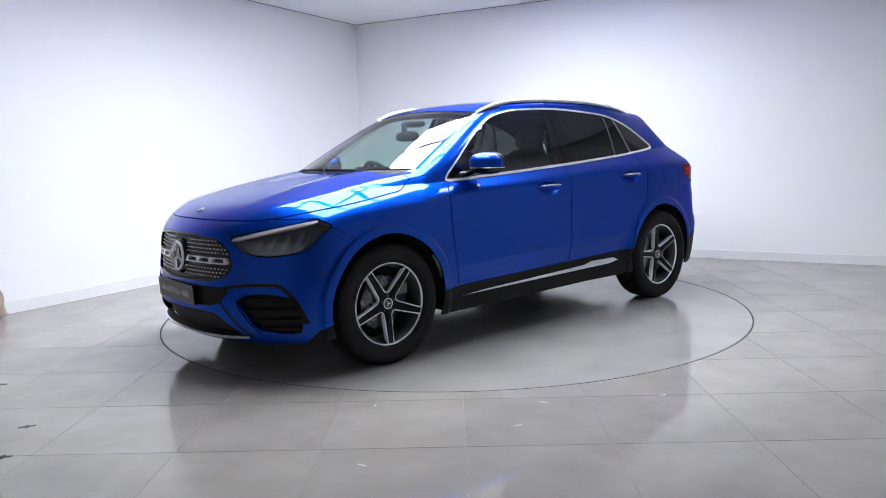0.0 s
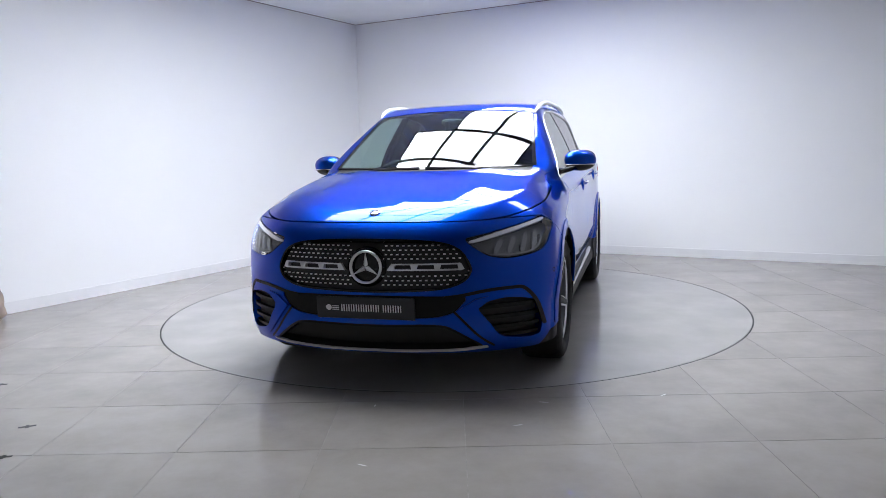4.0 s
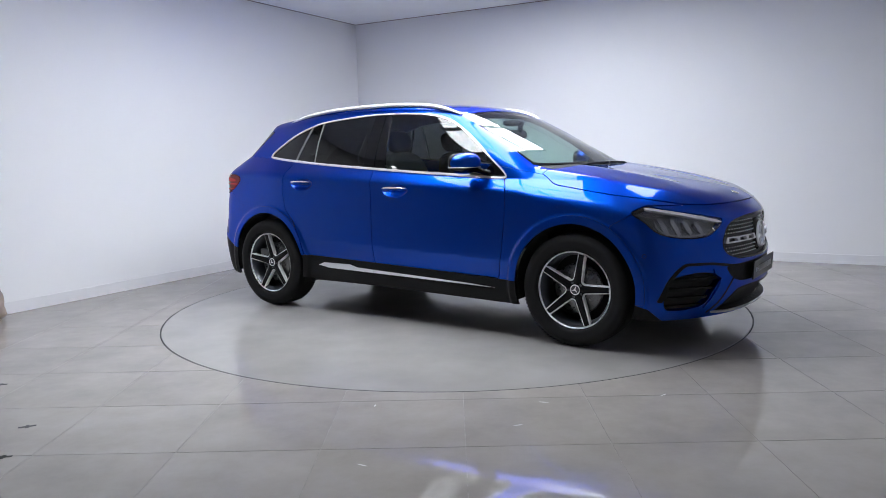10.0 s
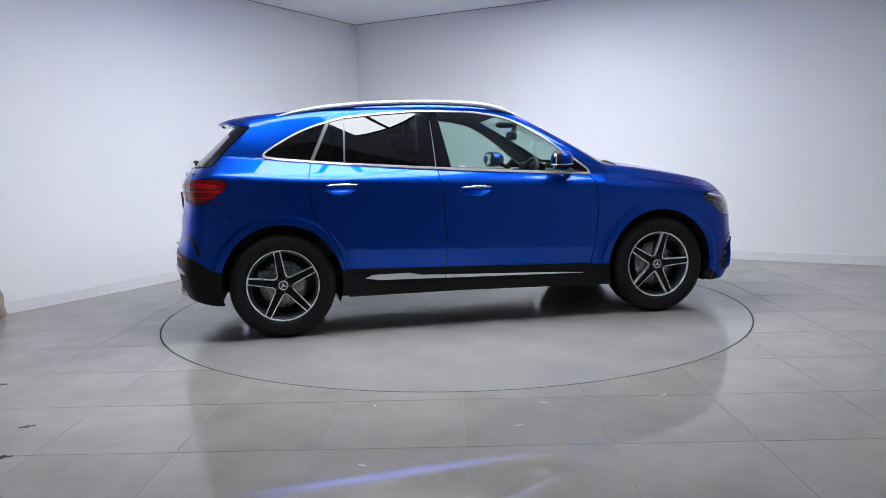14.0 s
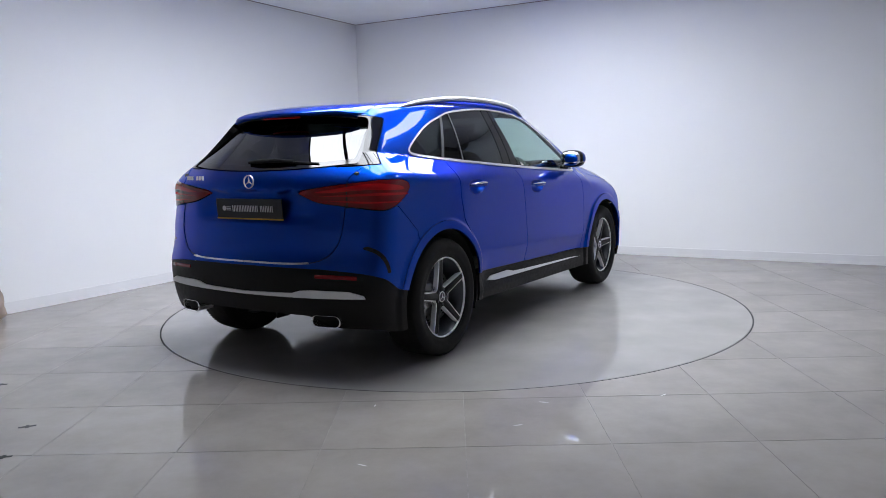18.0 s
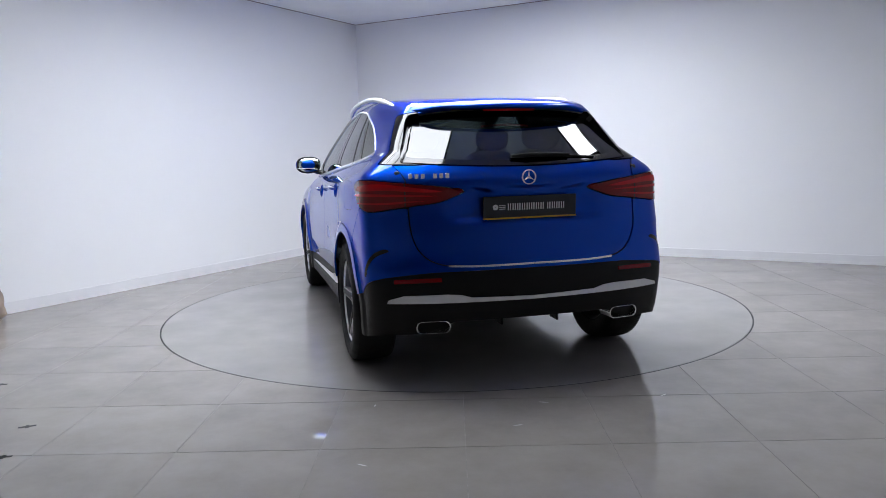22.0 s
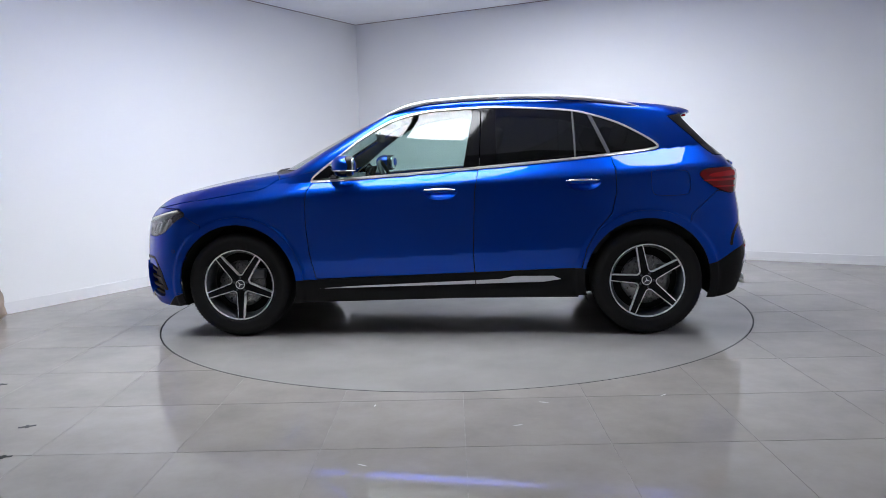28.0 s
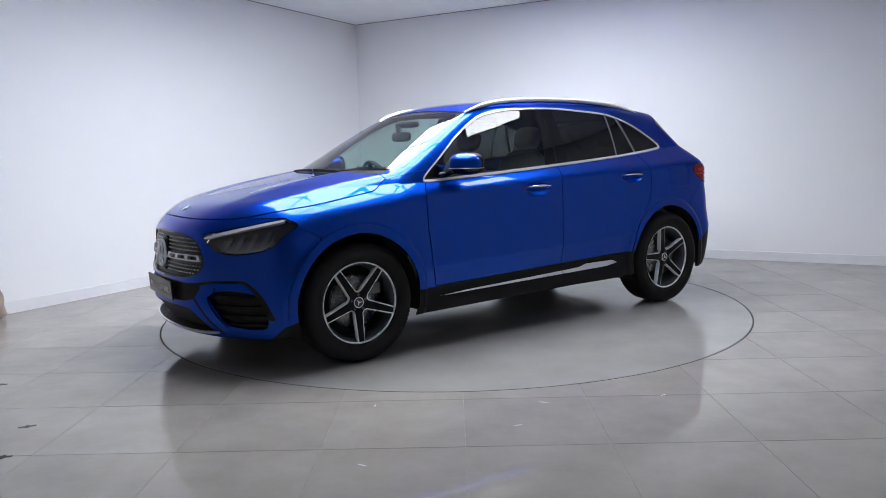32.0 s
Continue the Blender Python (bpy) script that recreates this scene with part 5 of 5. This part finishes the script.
def in_room(p, margin=0.35):
    d = Vector(p) - CORNER
    a = radians(ROOM_TURN)
    u = d.x * math.sin(a) - d.y * math.cos(a)
    v = -d.x * math.cos(a) - d.y * math.sin(a)
    return -margin < u < ROOM_U + margin and -margin < v < ROOM_V + margin


def within_walls(poly):
    """The part of a convex outline that lies between the walls, reaching a little under them."""
    a = radians(ROOM_TURN)
    for ax, ay, low, high in ((math.sin(a), -math.cos(a), -0.05, ROOM_U + 0.05), (-math.cos(a), -math.sin(a), -0.05, ROOM_V + 0.05)):
        for sign, edge in ((1, low), (-1, -high)):
            out = []
            for p, q in zip(poly, poly[1:] + poly[:1]):
                d = [sign * ((x - CORNER.x) * ax + (y - CORNER.y) * ay) - edge for x, y in (p, q)]
                if d[0] >= 0:
                    out.append(p)
                if d[0] * d[1] < 0:
                    k = d[0] / (d[0] - d[1])
                    out.append((p[0] + (q[0] - p[0]) * k, p[1] + (q[1] - p[1]) * k))
            poly = out
    return poly


def build_floor():
    bm = bmesh.new()
    pts = [to_room(-0.1, -0.1), to_room(ROOM_U + 0.1, -0.1), to_room(ROOM_U + 0.1, ROOM_V + 0.1), to_room(-0.1, ROOM_V + 0.1)]
    outer = [bm.verts.new((p.x, p.y, -0.0016)) for p in pts]
    low = [bm.verts.new((p.x, p.y, -0.10)) for p in pts]
    n = 128
    ring = [bm.verts.new(((DISC_R + 0.002) * math.cos(2 * math.pi * k / n), (DISC_R + 0.002) * math.sin(2 * math.pi * k / n), -0.0016)) for k in range(n)]
    edges = [bm.edges.new((outer[i], outer[(i + 1) % 4])) for i in range(4)] + [bm.edges.new((ring[i], ring[(i + 1) % n])) for i in range(n)]
    bmesh.ops.triangle_fill(bm, use_beauty=True, edges=edges, normal=(0, 0, 1))
    bm.faces.new(low)
    for i in range(4):
        j = (i + 1) % 4
        bm.faces.new((outer[i], outer[j], low[j], low[i]))
    floor = tagged(part("floor", bm, GROUT, smooth=False), "floor of large glossy grey tiles with thin joints", "floor", kind="structure")
    meshes = {}
    for i in range(-14, 15):
        for j in range(-12, 20):
            x0, y0 = TILE_X + i * TILE_P + JOINT / 2, TILE_Y + j * TILE_P + JOINT / 2
            x1, y1 = x0 + TILE_P - JOINT, y0 + TILE_P - JOINT
            mid = ((x0 + x1) / 2, (y0 + y1) / 2)
            if not in_room(mid):
                continue
            square = [(x0, y0), (x1, y0), (x1, y1), (x0, y1)]
            poly = within_walls(square)
            if len(poly) < 3:
                continue
            r = DISC_R + DISC_GAP
            far = [math.hypot(*q) for q in poly]
            if max(far) < r:
                continue
            near = math.hypot(max(x0, min(0, x1)) if not x0 <= 0 <= x1 else 0, max(y0, min(0, y1)) if not y0 <= 0 <= y1 else 0)
            if near < r:
                poly = clipped(poly, r)
                if len(poly) < 3:
                    continue
                me = tile_mesh([(a - mid[0], b - mid[1]) for a, b in poly])
            elif poly != square:
                me = tile_mesh([(a - mid[0], b - mid[1]) for a, b in poly])
            else:
                me = meshes.setdefault("whole", None) or tile_mesh([(a - mid[0], b - mid[1]) for a, b in poly])
                meshes["whole"] = me
            ob = new("tile", me)
            ob.parent = floor
            ob.location = (mid[0], mid[1], 0.0)
    return floor


def tile_mesh(poly):
    bm = bmesh.new()
    top = [bm.verts.new((x, y, 0.0)) for x, y in poly]
    bot = [bm.verts.new((x, y, -0.006)) for x, y in poly]
    bm.faces.new(top)
    n = len(poly)
    for i in range(n):
        j = (i + 1) % n
        bm.faces.new((top[j], top[i], bot[i], bot[j]))
    bmesh.ops.recalc_face_normals(bm, faces=bm.faces[:])
    me = bpy.data.meshes.new("tile")
    bm.to_mesh(me)
    bm.free()
    me.materials.append(TILE)
    return me


build_floor()


def build_turntable():
    bm = bmesh.new()
    lathe(bm, [(0.001, 0.0), (DISC_R - 0.003, 0.0), (DISC_R, -0.003), (DISC_R, -0.06)], 160, "z")
    disc = tagged(part("turntable", bm, DISC, smooth=False), "round grey turntable set flush into the floor", "turntable")
    bm = bmesh.new()
    lathe(bm, [(DISC_R - 0.0025, -0.004), (DISC_R + 0.001, -0.0005), (DISC_R + 0.009, -0.0008), (DISC_R + 0.009, -0.06)], 160, "z")
    part("rim", bm, RUBBER, disc, "thin dark rim round the turntable", smooth=False)
    return disc


turntable = build_turntable()
# ---- small things in the studio ----
TAPE = material("black_tape", (0.012, 0.012, 0.012), 0.6)
BAG = noisy(material("beige_cloth", (0.42, 0.34, 0.28), 0.9), 12, 0.2, 0.05, 0.5, 80)
SCUFF = material("pale_scuff", (0.55, 0.54, 0.52), 0.6)


def tape_cross(x, y, turn, size):
    bm = bmesh.new()
    box(bm, 0, 0, 0.0006, size, 0.016, 0.0012)
    box(bm, 0, 0, 0.0008, 0.015, size * 0.55, 0.0012)
    ob = part("tape_mark", bm, TAPE, smooth=False)
    ob.matrix_basis = pose(x, y, 0.0, 0, 0, turn)
    return tagged(ob, "small black tape cross stuck on the floor tiles", "tape mark", "floor tape marks")


for x, y, turn, size in ((-2.0, -2.61, 24, 0.075), (-2.53, -1.94, 10, 0.07), (-1.90, -2.965, 8, 0.07)):
    tape_cross(x, y, turn, size)


def cloth_bundle(x, y):
    """A draped cloth end gathered on the floor: stacked folded rings."""
    bm = bmesh.new()
    rings = []
    rnd = random.Random(4)
    for j in range(9):
        z = 0.31 * j / 8
        r = (0.11, 0.155, 0.16, 0.15, 0.145, 0.13, 0.115, 0.085, 0.03)[j]
        rings.append([bm.verts.new((r * (1 + 0.12 * math.sin(5 * a + j * 0.7) + 0.05 * rnd.uniform(-1, 1)) * math.cos(a),
                                    r * (1 + 0.12 * math.sin(5 * a + j * 0.7) + 0.05 * rnd.uniform(-1, 1)) * math.sin(a), z)) for a in [2 * math.pi * k / 30 for k in range(30)]])
    for p, q in zip(rings, rings[1:]):
        for i in range(30):
            bm.faces.new((p[i], p[(i + 1) % 30], q[(i + 1) % 30], q[i]))
    bm.faces.new(rings[-1])
    ob = part("cloth_bundle", bm, BAG)
    ob.location = (x, y, 0.0)
    return tagged(ob, "crumpled beige cloth bundle lying against the white wall", "cloth")


cloth_bundle(-3.70, -0.22)


def scuff(x, y, turn, length, bend):
    bm = bmesh.new()
    a, b = [], []
    for k in range(9):
        t = k / 8 - 0.5
        w = 0.0035 * (1 - (2 * t) ** 2) + 0.0006
        px, py = length * t, bend * (t * t)
        a.append(bm.verts.new((px, py + w, 0.0004))), b.append(bm.verts.new((px, py - w, 0.0004)))
    for k in range(8):
        bm.faces.new((b[k], b[k + 1], a[k + 1], a[k]))
    ob = part("scuff_mark", bm, SCUFF, smooth=False)
    ob.matrix_basis = pose(x, y, 0.0004, 0, 0, turn)
    return tagged(ob, "short pale scuff mark on the glossy tiles", "scuff mark", "scuffs on the floor")


for x, y, turn, length, bend in ((0.27, -2.72, 10, 0.045, 0.004), (-0.38, -3.12, -30, 0.05, 0.0), (-0.40, -2.42, 80, 0.03, 0.0), (0.42, -2.42, -15, 0.05, 0.01), (1.02, -2.35, 40, 0.05, 0.01)):
    scuff(x, y, turn, length, bend)
# ---- what moves ----
def heading(t):
    """The turntable's turn in degrees: it starts, runs evenly and comes to rest."""
    start = [(0.0, 221.3), (0.5, 221.4), (1.0, 223.3), (1.5, 226.8), (2.0, 232.0), (2.5, 237.7)]
    end = [(30.5, 565.2), (31.0, 570.2), (31.5, 573.4), (32.0, 575.2)]
    for a, v in start + end:
        if abs(a - t) < 0.01:
            return v
    return 395.57 + 11.701 * (t - 16.0)


def motions():
    times = [0.5 * i for i in range(65)]
    walk(turntable, [(t, pose(0, 0, 0, 0, 0, heading(t))) for t in times])
    walk(car, [(t, pose(0, 0, 0, 0, 0, heading(t)) @ pose(CAR_DX, CAR_DY, 0.004)) for t in times])


motions()
